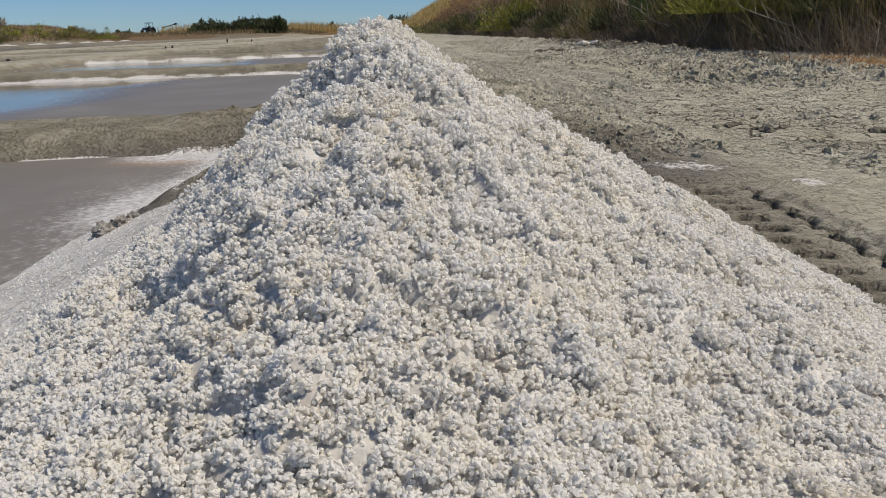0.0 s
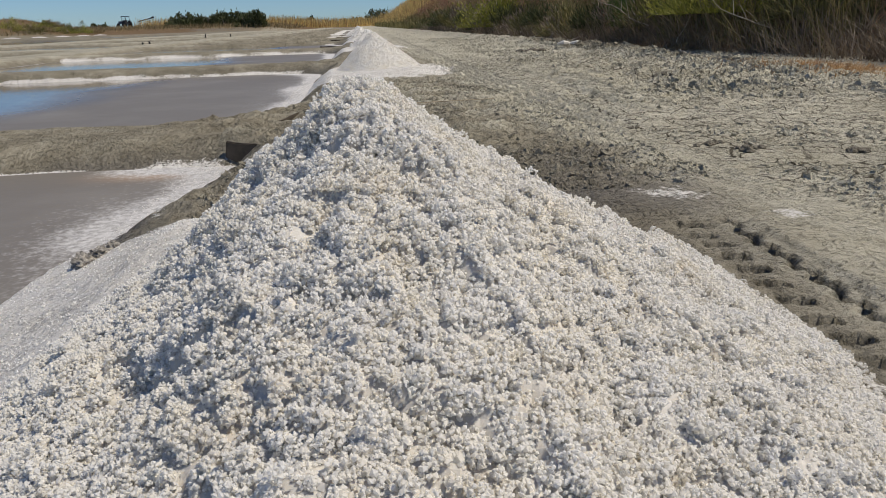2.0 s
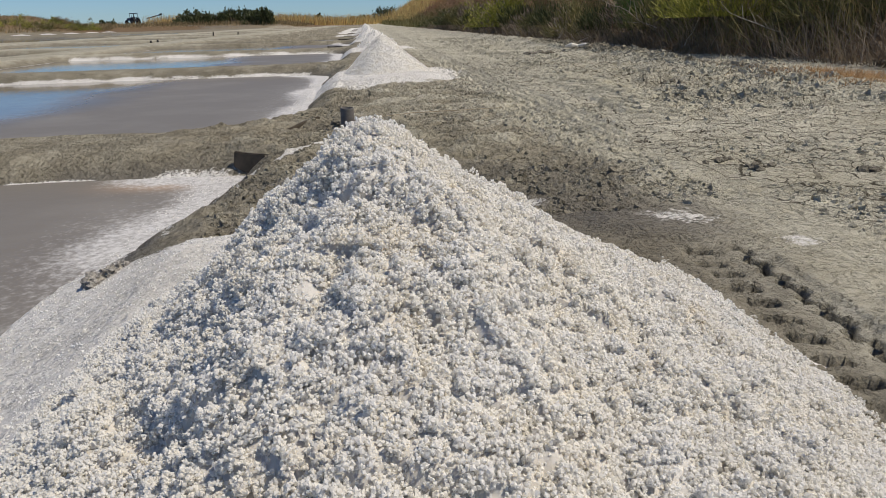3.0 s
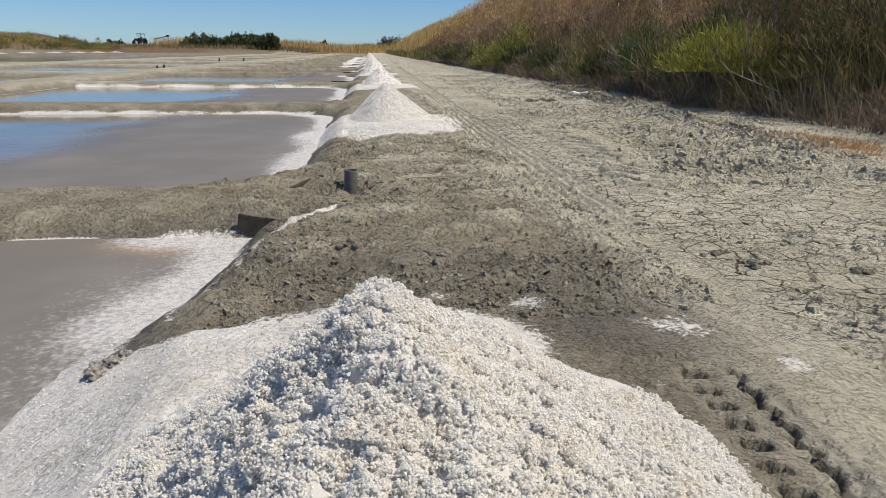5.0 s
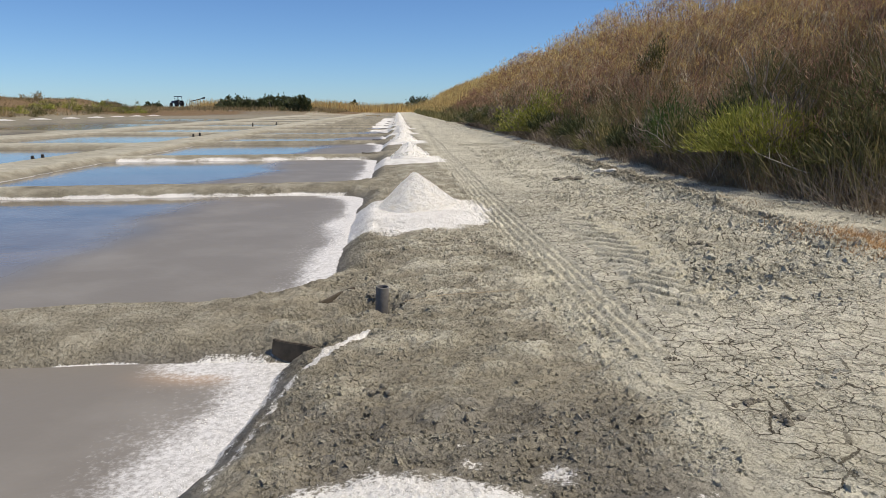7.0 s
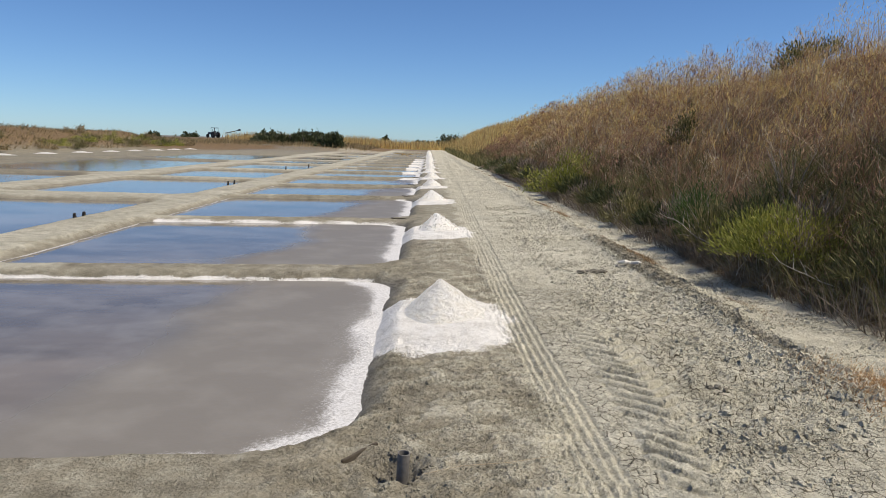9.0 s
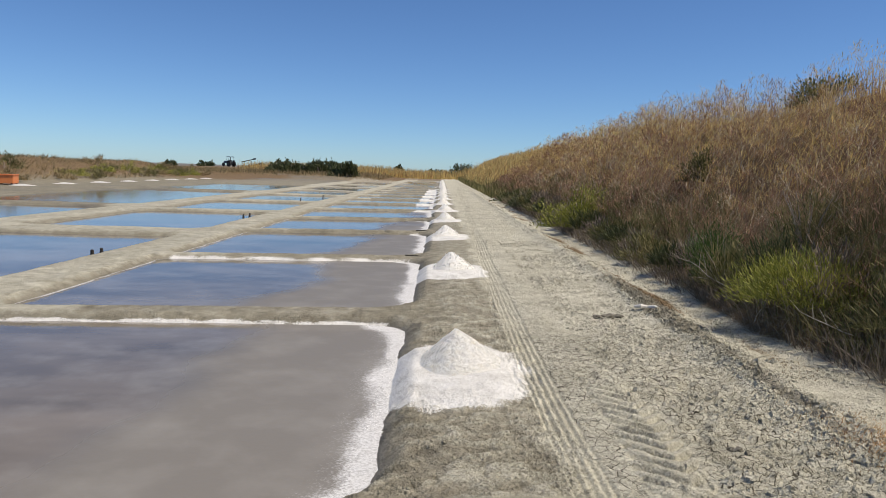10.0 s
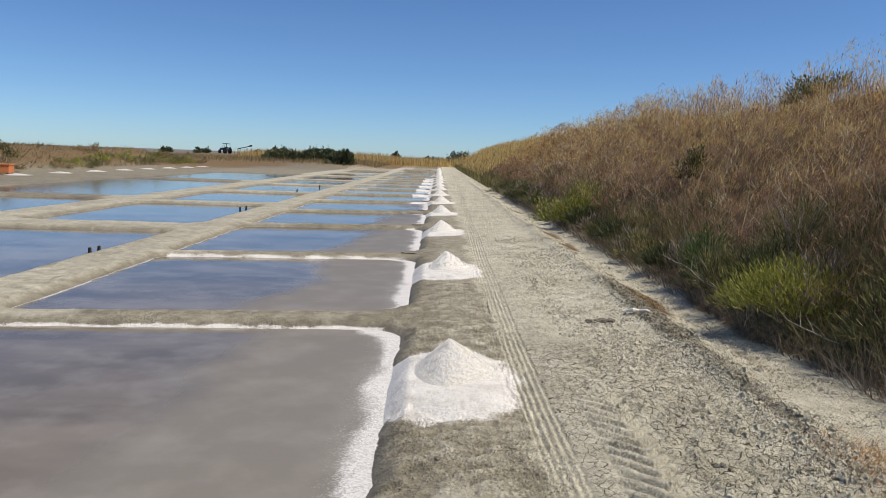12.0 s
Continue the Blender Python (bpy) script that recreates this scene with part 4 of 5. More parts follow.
growth_v, growth_f = blades(tips, r.uniform(0.04, 0.12, len(tips)), 0.012 * np.maximum(1, tips[:, 1] / 14), 0.7, r)
tagged(new("seed_head", mesh_of("seed_head", growth_v, growth_f, DRY)), "feathery brown seed heads of the tall grass", "grass", kind="stuff")
# litter of fallen stalks where the embankment meets the verge
x, y = bank_points(6500, r, 3.8, 40, 3.22, 3.7, 1.7)
growth("dead_litter", "grey-brown fallen stalks at the foot of the embankment", x, y, r.uniform(0.15, 0.5, len(x)), 0.01 * np.maximum(1, y / 12), 1.1, LITTER, r, bend=0.35, wind=(-0.3, -0.2))
# low reddish growth on the verge
x, y = bank_points(22000, r, 2.6, 40, 2.35, 3.1, 1.6)
keep = fbm(x * 1.6, y * 0.7, 4, 91) > 0.5
x, y = x[keep], y[keep]
growth("verge_plant", "low rust-brown dried plants on the verge", x, y, r.uniform(0.01, 0.045, len(x)), 0.006 * np.maximum(1, y / 9), 1.3, RUST, r)
# straw tuft beside the first bend of the verge
x, y = 2.6 + 0.17 * r.normal(size=6000), 3.38 + 0.3 * r.normal(size=6000)
growth("straw_tuft", "flattened golden straw on the verge", x, y, r.uniform(0.03, 0.09, len(x)), 0.004 + 0 * x, 1.6, GOLD, r)


# ---- shrubs ----
def shrub(at, size, leaves, leaf, mat, r, label, stems=9):
    """A bush: forking stems and a ragged crown of small leaves. size: half widths and height."""
    base = tagged(new("shrub"), label, "shrub")
    for k in range(stems):
        a, out = r.uniform(0, 6.28), r.uniform(0.2, 0.75)
        foot = Vector((0.1 * size[0] * math.cos(a), 0.1 * size[1] * math.sin(a), -0.03))
        tip = Vector((out * size[0] * math.cos(a), out * size[1] * math.sin(a), size[2] * r.uniform(0.6, 0.95)))
        bm = bmesh.new()
        w = 0.016 * size[2]
        rod(bm, [foot, foot.lerp(tip, 0.5) + Vector((0, 0, 0.12 * size[2])), tip], [w, 0.7 * w, 0.3 * w], 5)
        part("stem", bm, TWIG, base)
    # sprays: shoots start in clumps inside the crown and reach outwards
    clumps = max(14, leaves // 60)
    u = r.normal(size=(clumps, 3))
    u /= np.linalg.norm(u, axis=1)[:, None]
    u[:, 2] = np.abs(u[:, 2])
    c = u * np.array(size) * r.uniform(0.35, 0.95, (clumps, 1))
    which = r.integers(0, clumps, leaves)
    p = c[which] + r.normal(size=(leaves, 3)) * np.array(size) * 0.13
    p[:, 2] = np.maximum(p[:, 2], 0.02)
    d = u[which] * 0.7 + r.normal(size=(leaves, 3)) * 0.35 + np.array([0, 0, 0.5])
    d /= np.linalg.norm(d, axis=1)[:, None]
    side = np.cross(d, r.normal(size=(leaves, 3)))
    side /= np.linalg.norm(side, axis=1)[:, None]
    ln, w = leaf[0] * r.uniform(0.5, 1.4, (leaves, 1)), leaf[1] * r.uniform(0.6, 1.3, (leaves, 1))
    v = np.stack([p - side * w * 0.3, p + side * w * 0.3, p + d * ln * 0.6 + side * w * 0.5, p + d * ln, p + d * ln * 0.6 - side * w * 0.5], 1)
    b = 5 * np.arange(leaves)[:, None]
    quads = np.concatenate([b, b + 1, b + 2, b + 4], 1)
    tris = np.concatenate([b + 4, b + 2, b + 3], 1)
    allf = np.concatenate([quads[:, [0, 1, 2]], quads[:, [0, 2, 3]], tris])
    crown = new("crown", mesh_of("crown", v.reshape(-1, 3), allf, mat))
    crown.parent = base
    tagged(crown, kind="stuff")
    at = (at[0] + float(foot_line(at[1]) - 3.35) * (3 < at[0] < 9), at[1])
    base.matrix_basis = pose(at[0], at[1], float(height(at[0], at[1])[0]), 0, 0, r.uniform(0, 360))
    return base


near_shrubs = [((3.75, 6.7), (0.7, 0.85, 0.5), 8000, GREEN, "bright yellow-green feathery shrub at the foot of the embankment"),
               ((3.75, 9.3), (0.5, 0.5, 0.75), 4800, MIDGREEN, "deep green shrub at the foot of the embankment"),
               ((4.4, 5.6), (0.8, 0.7, 0.7), 3600, OLIVE, "dull olive shrub spreading over the dry grass"),
               ((4.3, 8.0), (0.6, 0.5, 0.8), 2600, OLIVE, "dull olive shrub spreading over the dry grass"),
               ((3.7, 18.6), (0.7, 1.2, 1.0), 3800, GREEN, "round yellow-green shrub beside a bleached branch"),
               ((3.6, 22.5), (0.6, 0.9, 0.6), 1500, OLIVE, "low olive shrub at the foot of the embankment"),
               ((3.6, 29.0), (0.6, 1.2, 0.7), 1500, DARKGREEN, "low dark shrub at the foot of the embankment"),
               ((3.5, 38.0), (0.6, 1.4, 0.6), 1200, DARKGREEN, "low dark shrub at the foot of the embankment"),
               ((5.6, 15.0), (0.5, 0.5, 0.75), 1800, OLIVE, "yellow-green weed standing in the dry grass"),
               ((8.3, 15.5), (0.9, 0.9, 0.7), 2200, OLIVE, "olive bush on the crest of the embankment")]
for at, size, count, mat, words in near_shrubs:
    shrub(at, size, count, (0.075, 0.009 if at[1] < 12 else 0.025), mat, r, words)
for k in range(12):
    at = (-27.2 + 1.05 * k + r.uniform(-0.4, 0.4), 116 + r.uniform(-3, 3))
    shrub(at, (1.9, 1.5, 1.6 + 0.6 * math.sin(k * 1.3) ** 2), 900, (0.34, 0.19), DARKGREEN, r, "dark green tamarisk bush on the far shore", 6)
for at, size in (((-13.4, 102), (1.9, 1.6, 2.1)), ((-14.8, 103), (1.5, 1.4, 1.7)), ((3.0, 150), (2.0, 2.0, 2.6)), ((5.2, 158), (2.4, 2.0, 3.4)), ((0.6, 160), (2.0, 1.8, 2.0))):
    shrub(at, size, 1100, (0.34, 0.19), DARKGREEN, r, "dark green tamarisk bush on the far shore", 6)
for k in range(9):
    at = (-95 + 11.5 * k + r.uniform(-3, 3), 235 + r.uniform(-20, 60))
    shrub(at, (3.2, 2.4, 2.2 + r.uniform(-0.4, 0.6)), 420, (0.7, 0.45), DARKGREEN, r, "dark tree on the horizon beyond the marsh", 4)

for k in range(26):
    y0 = 5.2 + 1.15 * k + r.uniform(-0.3, 0.3)
    shrub((3.72 + r.uniform(-0.12, 0.2), y0), (0.45, 0.6, 0.45 + r.uniform(-0.12, 0.2)), 1300, (0.08 + 0.003 * y0, 0.006 + 0.0008 * y0), (OLIVE, LITTER, DARKGREEN)[k % 3], r, ("dull olive", "withered grey-brown", "dark green")[k % 3] + " scrub overhanging the foot of the embankment", 4)

# ---- far shores ----
x, y = r.uniform(-40, 9, 11000), 138 + 30 * r.uniform(0, 1, 11000)
growth("reed", "brown reed bed along the far end of the ponds", x, y, r.uniform(1.2, 2.4, len(x)), 0.09 * r.uniform(0.6, 1.4, len(x)), 0.12, DRY, r)
x, y = r.uniform(-50, -26.0, 34000), 28 + 68 * r.uniform(0, 1, 34000)
keep = (height(x, y) > 0.12)
x, y = x[keep], y[keep]
growth("dune_grass", "dry and olive grass over the low dune", x, y, r.uniform(0.12, 0.4, len(x)) * (0.3 + 1.7 * fbm(x * 0.3, y * 0.3, 3, 29)), 0.055 * r.uniform(0.6, 1.5, len(x)), 1.3, FIELD, r, bend=0.6)
x, y = r.uniform(-60, -9, 10000), 100 + 34 * r.uniform(0, 1, 10000)
growth("berm_grass", "straw-coloured grass on the far bank", x, y, r.uniform(0.3, 0.9, len(x)), 0.07 * r.uniform(0.6, 1.4, len(x)), 0.4, FIELD, r)
for k in range(26):
    x0, y0 = -28.0 - 0.09 * max(0, 2.1 * k - 22) + r.uniform(-2.2, 1.0), 36 + 2.1 * k + r.uniform(-1.2, 1.2)
    shrub((x0, y0), (1.3, 1.3, 0.75 + r.uniform(-0.3, 0.4)), 700, (0.13, 0.06), (OLIVE, FIELD, GREEN)[k % 3], r, "low scrub bush at the foot of the dune", 4)


# ---- crumbs and clods of clay on the bank and the track ----
def crumbs(name, label, n, x0, x1, y0, y1, small, big, power, seed, bare=0.4):
    r = np.random.default_rng(seed)
    x, y = r.uniform(x0, x1, n * 3), y0 + (y1 - y0) * r.uniform(0, 1, n * 3) ** power
    keep = (fbm(x * 2.2, y * 3.0, 4, seed) + r.uniform(-0.12, 0.12, len(x)) > bare + 0.12) & (pond_distance(x, y) > 0.18)
    x, y = x[keep][:n], y[keep][:n]
    _, salt, pale, wet_dark, rust, _ = land(x, y)
    bare = salt < 0.3
    x, y, pale, wet_dark, rust = x[bare], y[bare], pale[bare], wet_dark[bare], rust[bare]
    size = small * (big / small) ** (r.uniform(0, 1, len(x)) ** 3)
    p = np.column_stack([x, y, height(x, y) - 0.12 * size])
    v, f = grains(CUBE, CUBE_FACES, p, size, r, 0.35, (0.6, 1.3))
    k = len(CUBE)
    zero = np.zeros(len(v))
    ob = new(name, mesh_of(name, v, f, CLAY, False, [("salt", zero), ("pale", np.repeat(np.clip(pale + 0.05, 0, 1), k)), ("wet_dark", np.repeat(wet_dark * 0.6, k)), ("rust", np.repeat(rust, k)), ("crack", zero)]))
    return tagged(ob, label, "clay", kind="stuff")


crumbs("clay_crumb", "loose crumbs of dried grey clay on the bank", 16000, -0.45, 0.66, 0.75, 6, 0.004, 0.014, 1.5, 5, 0.34)
crumbs("clay_crumb", "loose crumbs of dried grey clay on the track", 9000, 0.75, 2.2, 0.4, 11, 0.004, 0.015, 1.4, 6, 0.46)
crumbs("clod", "broken clods of clay thrown up along the verge", 11000, 1.2, 2.65, 2.2, 16, 0.008, 0.032, 1.5, 8, 0.4)
crumbs("clod", "dark crumbled clay in a strip along the verge", 5000, 2.25, 2.62, 3.2, 10, 0.01, 0.04, 1.5, 9, 0.25)
crumbs("clay_crumb", "dark crumbs of clay scattered at the foot of the embankment", 3500, 2.6, 3.35, 3.6, 14, 0.008, 0.03, 1.6, 12, 0.42)
CLODS = plain("clod_clay", (0.2, 0.18, 0.135), 0.95, spread=0.45, scale=90, relief=0.8, distance=0.004)
r = np.random.default_rng(21)
for cx, cy, w in ((-0.18, 1.34, 0.022), (0.05, 1.18, 0.016), (0.86, 1.08, 0.024), (0.82, 1.19, 0.018), (1.12, 1.02, 0.02), (1.38, 0.95, 0.025), (0.75, 1.55, 0.015), (-0.29, 2.4, 0.03), (-0.1, 2.36, 0.03), (-0.2, 2.5, 0.03), (1.716, 7.185, 0.09), (1.85, 7.25, 0.06), (1.6, 3.4, 0.04)):
    for _ in range(8):
        bm = bmesh.new()
        bmesh.ops.create_icosphere(bm, subdivisions=2, radius=w * r.uniform(0.25, 0.6))
        for v in bm.verts:
            v.co *= 1 + 0.5 * (noise.fractal(v.co * (3.0 / w) + Vector((cx * 9, cy * 7, w)), 0.5, 2.1, 5))
            v.co.z *= 0.75
        ob = part("clod", bm, CLODS)
        x, y = cx + w * 0.9 * r.normal(), cy + w * 0.6 * r.normal()
        ob.matrix_basis = pose(x, y, float(height(x, y)[0]) + 0.08 * w, 0, 0, r.uniform(0, 360))
        tagged(ob, "crumbling dark clod of clay on the ground", "clod", "clods of clay")


CRUSTED = plain("crusted_mud", (0.42, 0.39, 0.34), 0.9, spread=0.6, scale=120, relief=0.8, distance=0.004)
for cx, cy, w in ((-0.64, 0.75, 0.02), (-0.615, 0.77, 0.016), (-0.655, 0.79, 0.014), (-0.63, 0.72, 0.012), (-0.6, 0.8, 0.012)):
    bm = bmesh.new()
    bmesh.ops.create_icosphere(bm, subdivisions=3, radius=w)
    for v in bm.verts:
        v.co *= 1 + 0.55 * noise.fractal(v.co * (2.2 / w) + Vector((cx * 50, cy * 70, 0)), 0.5, 2.1, 5)
        v.co.z *= 0.8
    ob = part("crusted_lump", bm, CRUSTED)
    ob.matrix_basis = pose(cx, cy, max(WATER, float(height(cx, cy)[0])) + 0.2 * w)
    tagged(ob, "dark lump of mud crusted with salt on the shore", "lump", "lumps on the shore")


# loose salt spilt round the first heap and along its shore
def spilt(n, x0, x1, y0, y1, small, big, seed):
    r = np.random.default_rng(seed)
    x, y = r.uniform(x0, x1, n), r.uniform(y0, y1, n)
    _, salt, _, _, _, _ = land(x, y)
    keep = salt + r.uniform(-0.5, 0.2, n) > 0.5
    x, y = x[keep], y[keep]
    size = small * (big / small) ** (r.uniform(0, 1, len(x)) ** 3)
    p = np.column_stack([x, y, np.maximum(height(x, y), WATER) + 0.2 * size])
    v, f = grains(OCTA, OCTA_FACES, p, size, r, 0.3)
    return tagged(new("spilt_salt", mesh_of("spilt_salt", v, f, CRYSTALS, False)), "coarse salt crystals spilt over the clay", "salt", kind="stuff")


spilt(20000, -0.75, 0.5, -0.3, 0.95, 0.0018, 0.005, 31)
spilt(5000, -0.72, 0.2, 0.9, 2.2, 0.0022, 0.006, 32)
spilt(9000, -0.6, 0.65, 3.9, 5.9, 0.003, 0.006, 33)


# ---- sluice, pipe and stakes ----
def drain_pipe(x, y):
    thing = tagged(new("drain_pipe"), "short grey plastic pipe standing upright in the mud", "pipe")
    bm = bmesh.new()
    rings = [(0.027, -0.1), (0.027, 0.057), (0.0262, 0.06), (0.0235, 0.06), (0.0228, 0.057), (0.0228, -0.1)]
    loops = [[bm.verts.new((w * math.cos(a * 6.2832 / 28), w * math.sin(a * 6.2832 / 28), z)) for a in range(28)] for w, z in rings]
    for a, b in zip(loops, loops[1:]):
        for k in range(28):
            bm.faces.new((a[k], a[(k + 1) % 28], b[(k + 1) % 28], b[k]))
    part("pipe_wall", bm, PVC, thing, smooth=True)
    thing.matrix_basis = pose(x, y, -0.02, 3, 2, 0)
    return thing


drain_pipe(-0.19, 2.36)


def sluice_plank(a, b, tall, name="sluice_plank"):
    """A worn board on edge between two places, its top at their height."""
    a, b = Vector(a), Vector(b)
    bm = bmesh.new()
    run = (b - a).length
    box(bm, (run, 0.016, tall), Matrix.Identity(4), 0.003)
    bmesh.ops.subdivide_edges(bm, edges=[e for e in bm.edges if e.calc_length() > run * 0.7], cuts=7)
    for v in bm.verts:
        v.co += Vector((0, 0.003 * math.sin(v.co.x * 31), 0.004 * math.sin(v.co.x * 23 + v.co.z * 9)))
    ob = part(name, bm, PLANK)
    d = (b - a)
    ob.matrix_basis = Matrix.Translation((a + b) / 2 - Vector((0, 0, tall / 2))) @ d.to_track_quat("X", "Z").to_matrix().to_4x4()
    return tagged(ob, "weathered brown board closing a cut in the levee", "plank", "sluice boards")


sluice_plank((-0.585, 1.985, -0.052), (-0.4, 1.91, -0.078), 0.09)
sluice_plank((-0.47, 2.5, -0.06), (-0.31, 2.6, -0.02), 0.1)
for k in range(2, 9):
    y = CROSS[k][1] + 0.35
    sluice_plank((-0.78, y - 0.04, -0.02), (-0.48, y - 0.1, -0.03), 0.13)


def stake(x, y, tall, lean):
    bm = bmesh.new()
    rod(bm, [(0, 0, -0.12), (0.006, 0, tall * 0.5), (0.0, 0.008, tall)], [0.034, 0.032, 0.027], 9)
    ob = part("stake", bm, STAKE)
    ob.matrix_basis = pose(x, y, max(WATER, float(height(x, y)[0])) - 0.01, lean, -lean * 0.7, 40 * x)
    return tagged(ob, "short tarred wooden stake at the edge of a levee", "stake", "stakes along the levee")


for x, y, tall in ((-6.36, 12.1, 0.11), (-6.29, 12.3, 0.12), (-6.5, 22.4, 0.13), (-6.4, 22.75, 0.15), (-6.75, 33.0, 0.18), (-6.75, 39.4, 0.2)):
    stake(x, y, tall, 5 + (7 * y) % 6)


# ---- driftwood and dead branches ----
def branch(at, turn, scale, label, forks=5, seed=0, flat=0.25):
    r = random.Random(seed)
    thing = tagged(new("branch"), label, "branch")

    def limb(p, d, length, w, depth):
        pts, q = [p], p
        for k in range(4):
            d = (d + Vector((r.uniform(-1, 1), r.uniform(-1, 1), r.uniform(-1, 1))) * 0.22).normalized()
            q = q + d * length / 4
            pts.append(q)
        bm = bmesh.new()
        rod(bm, pts, [w * (1 - 0.18 * k) for k in range(5)], 6)
        part("limb" if depth == 0 else "twig", bm, BLEACHED, thing)
        if depth < 1:
            for k in range(forks):
                limb(pts[1 + k % 4], (d + Vector((r.uniform(-1, 1), r.uniform(-0.6, 0.6), r.uniform(0, 1))) * 0.9).normalized(), length * r.uniform(0.25, 0.5), w * 0.5, depth + 1)
    limb(Vector((0, 0, 0)), Vector((1, 0, flat)).normalized(), scale, 0.013 * scale, 0)
    at = (at[0] + float(foot_line(at[1]) - 3.35), at[1], at[2])
    thing.matrix_basis = pose(at[0], at[1], float(height(at[0], at[1])[0]) + at[2], 0, 0, turn)
    return thing


BLEACHED = plain("driftwood", (0.48, 0.43, 0.36), 0.85, spread=0.3, scale=22)
branch((3.4, 15.4, 0.05), 15, 0.9, "bleached forked branch leaning out of the grass", 5, 1, 0.45)
branch((3.3, 12.2, 0.05), 60, 0.9, "grey dead branch lying at the foot of the embankment", 6, 2, 0.3)
branch((3.2, 10.6, 0.04), 35, 0.8, "grey dead branch lying at the foot of the embankment", 6, 3, 0.25)
branch((3.25, 6.9, 0.03), 70, 0.5, "small pale forked branch beside the yellow-green shrub", 6, 4, 0.5)
branch((3.5, 8.3, 0.06), 120, 0.6, "grey dead branch under the shrubs", 6, 5, 0.2)
branch((3.55, 5.7, 0.1), 160, 0.5, "thin pale branch over the grass", 4, 6, 0.35)
bm = bmesh.new()
rod(bm, [(-0.16, 0.07, 0.015), (-0.1, 0.03, 0.028), (-0.02, 0.04, 0.018), (0.05, -0.01, 0.03), (0.1, -0.05, 0.014), (0.17, -0.06, 0.012)], [0.012, 0.03, 0.018, 0.026, 0.018, 0.008], 7)
drift = tagged(part("driftwood", bm, plain("bleached_driftwood", (0.72, 0.68, 0.6), 0.8, spread=0.15, scale=25)), "white sun-bleached piece of driftwood on the verge", "driftwood")
drift.matrix_basis = pose(2.32, 7.55, float(height(2.32, 7.55)[0]), 0, 0, 0)
bm = bmesh.new()
rod(bm, [(-0.28, -0.03, 0.006), (-0.1, 0.02, 0.012), (0.1, 0.03, 0.012), (0.3, 0.08, 0.008)], [0.0012, 0.0016, 0.0016, 0.001], 5)
stalk = tagged(part("stalk", bm, STRAW), "single dry straw lying on the clay", "stalk")
stalk.matrix_basis = pose(0.17, 2.28, float(height(0.17, 2.28)[0]) + 0.012, 0, 0, 8)


# ---- tractor and containers on the far banks ----
def wheel(parent, x, y, radius, width):
    bm = bmesh.new()
    bmesh.ops.create_cone(bm, cap_ends=True, segments=28, radius1=radius, radius2=radius, depth=width, matrix=pose(x, y, radius, 0, 90, 0))
    bmesh.ops.bevel(bm, geom=[e for e in bm.edges if len(e.link_faces) == 2 and e.calc_face_angle() > 1], offset=0.1 * radius, segments=2, affect="EDGES")
    tyre = part("tyre", bm, RUBBER, parent)
    bm = bmesh.new()
    bmesh.ops.create_cone(bm, cap_ends=True, segments=20, radius1=radius * 0.55, radius2=radius * 0.5, depth=width + 0.03, matrix=pose(x, y, radius, 0, 90, 0))
    part("rim", bm, STEEL, tyre)


def tractor(m):
    thing = tagged(new("tractor"), "dark blue farm tractor with a cab parked on the far bank", "tractor")
    for x in (-0.75, 0.75):
        wheel(thing, x, -0.9, 0.75, 0.42)
        wheel(thing, x, 1.25, 0.5, 0.3)
    bm = bmesh.new()
    box(bm, (0.62, 1.9, 0.6), pose(0, 0.85, 1.15), 0.09)
    part("bonnet", bm, PAINT, thing)
    bm = bmesh.new()
    box(bm, (1.1, 1.2, 0.35), pose(0, -0.6, 0.95), 0.05)
    part("chassis", bm, STEEL, thing)
    for x in (-0.62, 0.62):
        for y in (-1.2, 0.15):
            bm = bmesh.new()
            rod(bm, [(x, y, 1.1), (x * 0.98, y, 1.7), (x * 0.92, y * 0.95, 2.45)], [0.05, 0.045, 0.045], 8)
            part("cab_post", bm, STEEL, thing)
        bm = bmesh.new()
        box(bm, (0.3, 1.0, 0.08), pose(x * 1.2, -0.9, 1.58), 0.03)
        part("mudguard", bm, PAINT, thing)
    bm = bmesh.new()
    box(bm, (1.35, 1.6, 0.16), pose(0, -0.5, 2.5), 0.06)
    part("cab_roof", bm, PAINT, thing)
    bm = bmesh.new()
    box(bm, (0.5, 0.5, 0.7), pose(0, -0.6, 1.4), 0.08)
    part("seat", bm, RUBBER, thing)
    bm = bmesh.new()
    rod(bm, [(0.25, 0.6, 1.4), (0.25, 0.6, 2.2)], [0.04, 0.04], 8)
    part("exhaust", bm, STEEL, thing)
    thing.matrix_basis = m
    return thing


tractor(pose(-55.2, 185, float(height(-55.2, 185)[0]), 0, 0, 55))


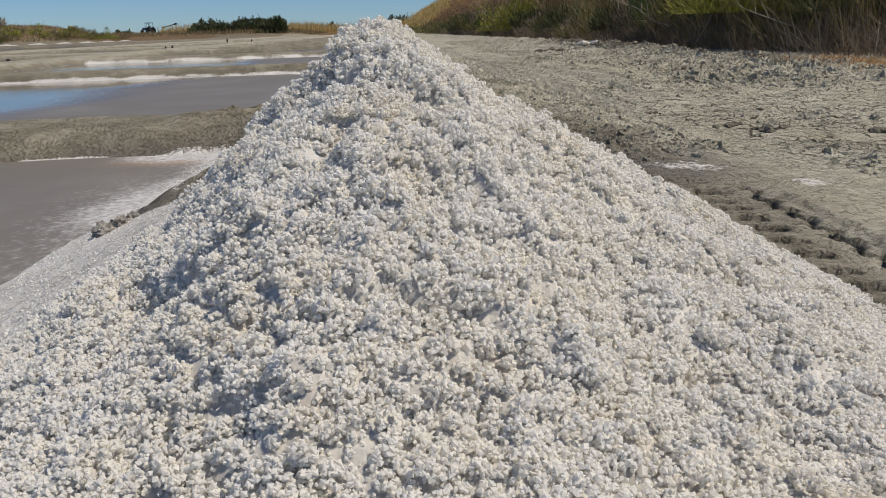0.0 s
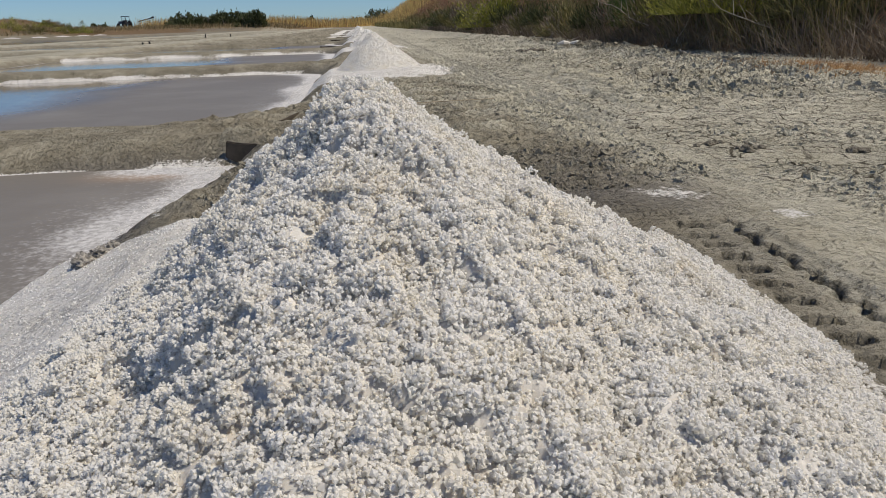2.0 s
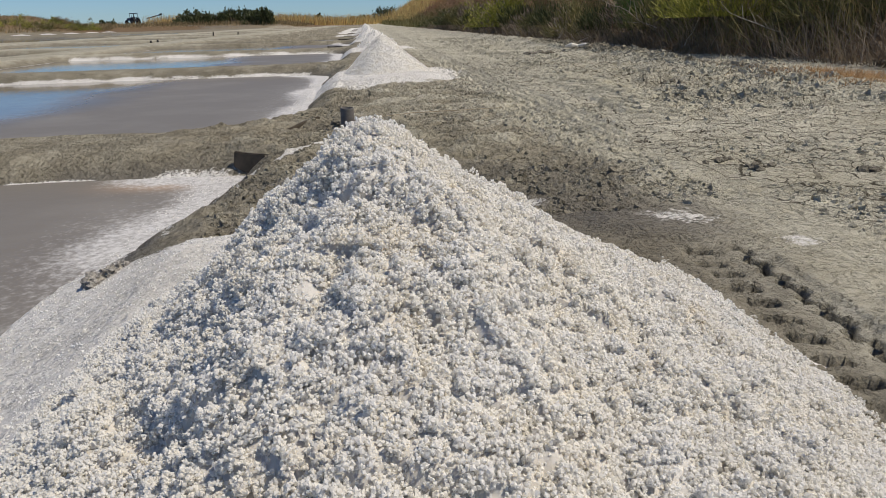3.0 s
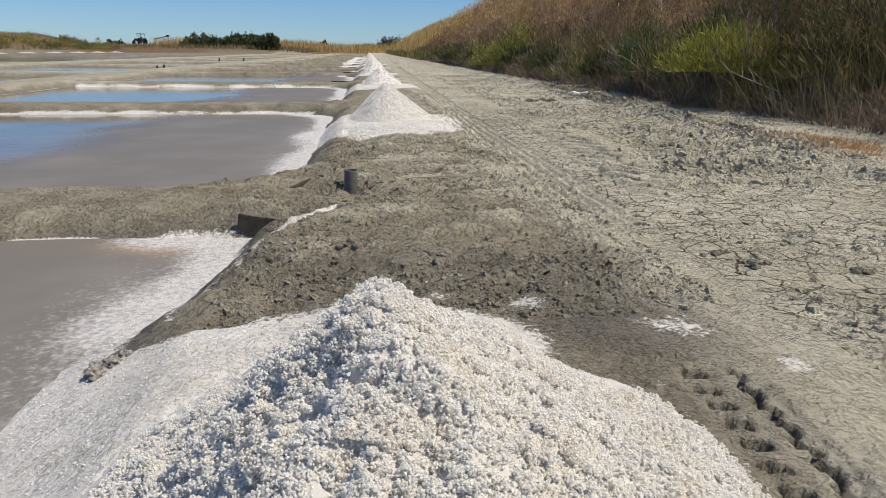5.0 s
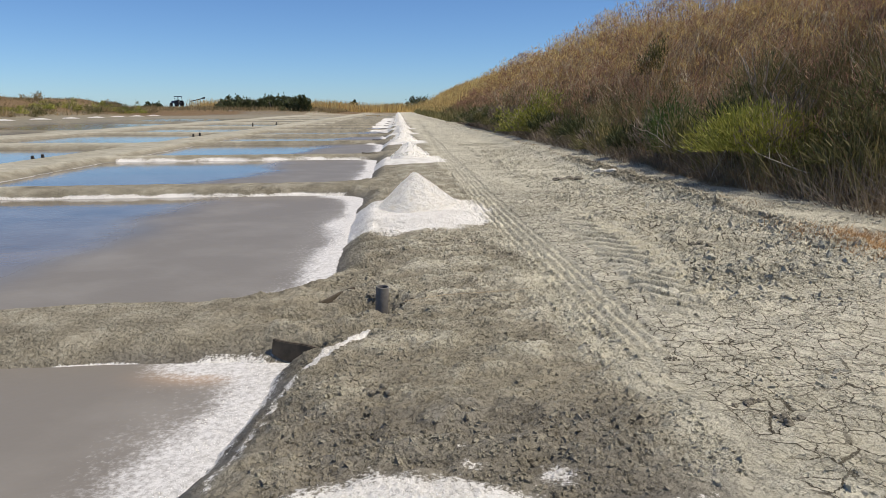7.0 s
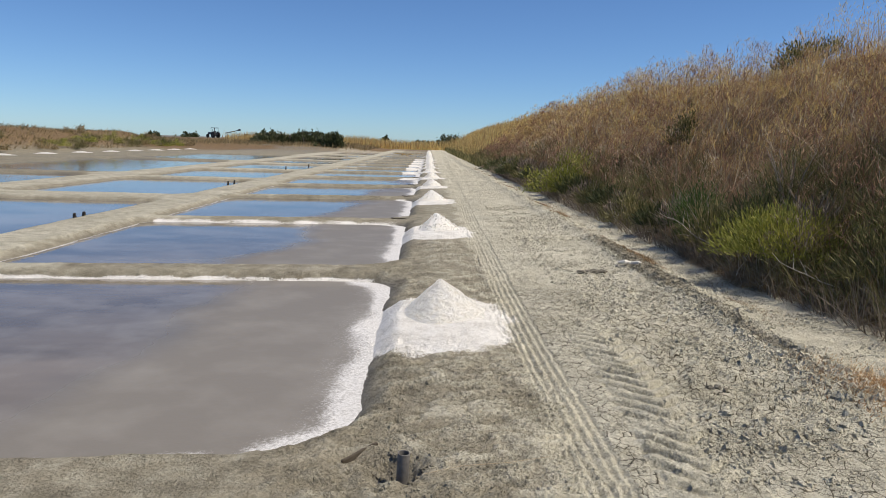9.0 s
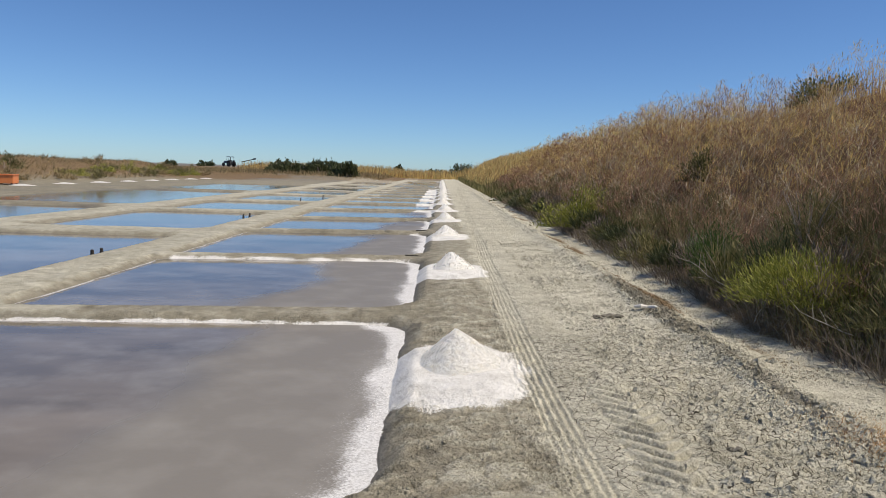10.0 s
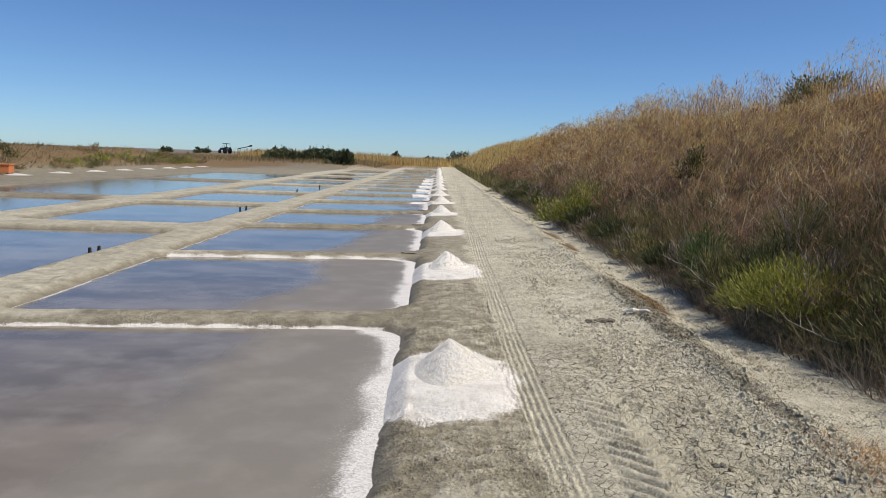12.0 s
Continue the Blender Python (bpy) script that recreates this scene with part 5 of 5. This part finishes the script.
def conveyor(m):
    thing = tagged(new("conveyor"), "dark belt conveyor on wheels tilted beside the tractor", "conveyor")
    bm = bmesh.new()
    box(bm, (3.4, 0.5, 0.2), pose(0, 0, 1.85, 0, -14, 0), 0.03)
    part("boom", bm, STEEL, thing)
    bm = bmesh.new()
    box(bm, (0.7, 0.7, 0.4), pose(1.6, 0, 2.3, 0, -14, 0), 0.05)
    part("head", bm, STEEL, thing)
    for x in (-1.1, 0.9):
        bm = bmesh.new()
        rod(bm, [(x, 0, -0.05), (x * 0.9, 0, 1.75)], [0.05, 0.05], 8)
        part("leg", bm, STEEL, thing)
    thing.matrix_basis = m
    return thing


conveyor(pose(-50.5, 186.0, float(height(-50.5, 186.0)[0]) - 0.1, 0, 0, 8))


def crate(name, m, size, mat, label):
    """An open-topped box with a rim and feet."""
    thing = tagged(new(name), label, "container")
    bm = bmesh.new()
    box(bm, size, pose(0, 0, 0.08 + size[2] / 2), 0.03)
    part("body", bm, mat, thing)
    bm = bmesh.new()
    box(bm, (size[0] + 0.08, size[1] + 0.08, 0.07), pose(0, 0, 0.08 + size[2]), 0.02)
    part("rim", bm, mat, thing)
    for x in (-1, 1):
        for y in (-1, 1):
            bm = bmesh.new()
            box(bm, (0.12, 0.12, 0.16), pose(x * size[0] * 0.4, y * size[1] * 0.4, 0.04), 0.01)
            part("foot", bm, STEEL, thing)
    thing.matrix_basis = m
    return thing


crate("crate", pose(-25.7, 41.5, float(height(-25.7, 41.5)[0]), 0, 0, 12), (1.0, 0.9, 0.5), ORANGE, "orange plastic crate standing on the far shore")
crate("crate", pose(-27.6, 41.0, float(height(-27.6, 41.0)[0]), 0, 0, 30), (0.8, 0.7, 0.28), plain("dull_red_plastic", (0.42, 0.12, 0.08), 0.55), "low dull red crate standing on the far shore")
# plain box added in place of the yellow machine behind the dune
crate("yellow_box", pose(-43, 62, float(height(-43, 62)[0]) + 0.2, 0, 0, 15), (2.4, 1.4, 1.0), plain("yellow_paint", (0.7, 0.5, 0.05), 0.5, spread=0.1), "plain yellow box standing in for a machine behind the dune")
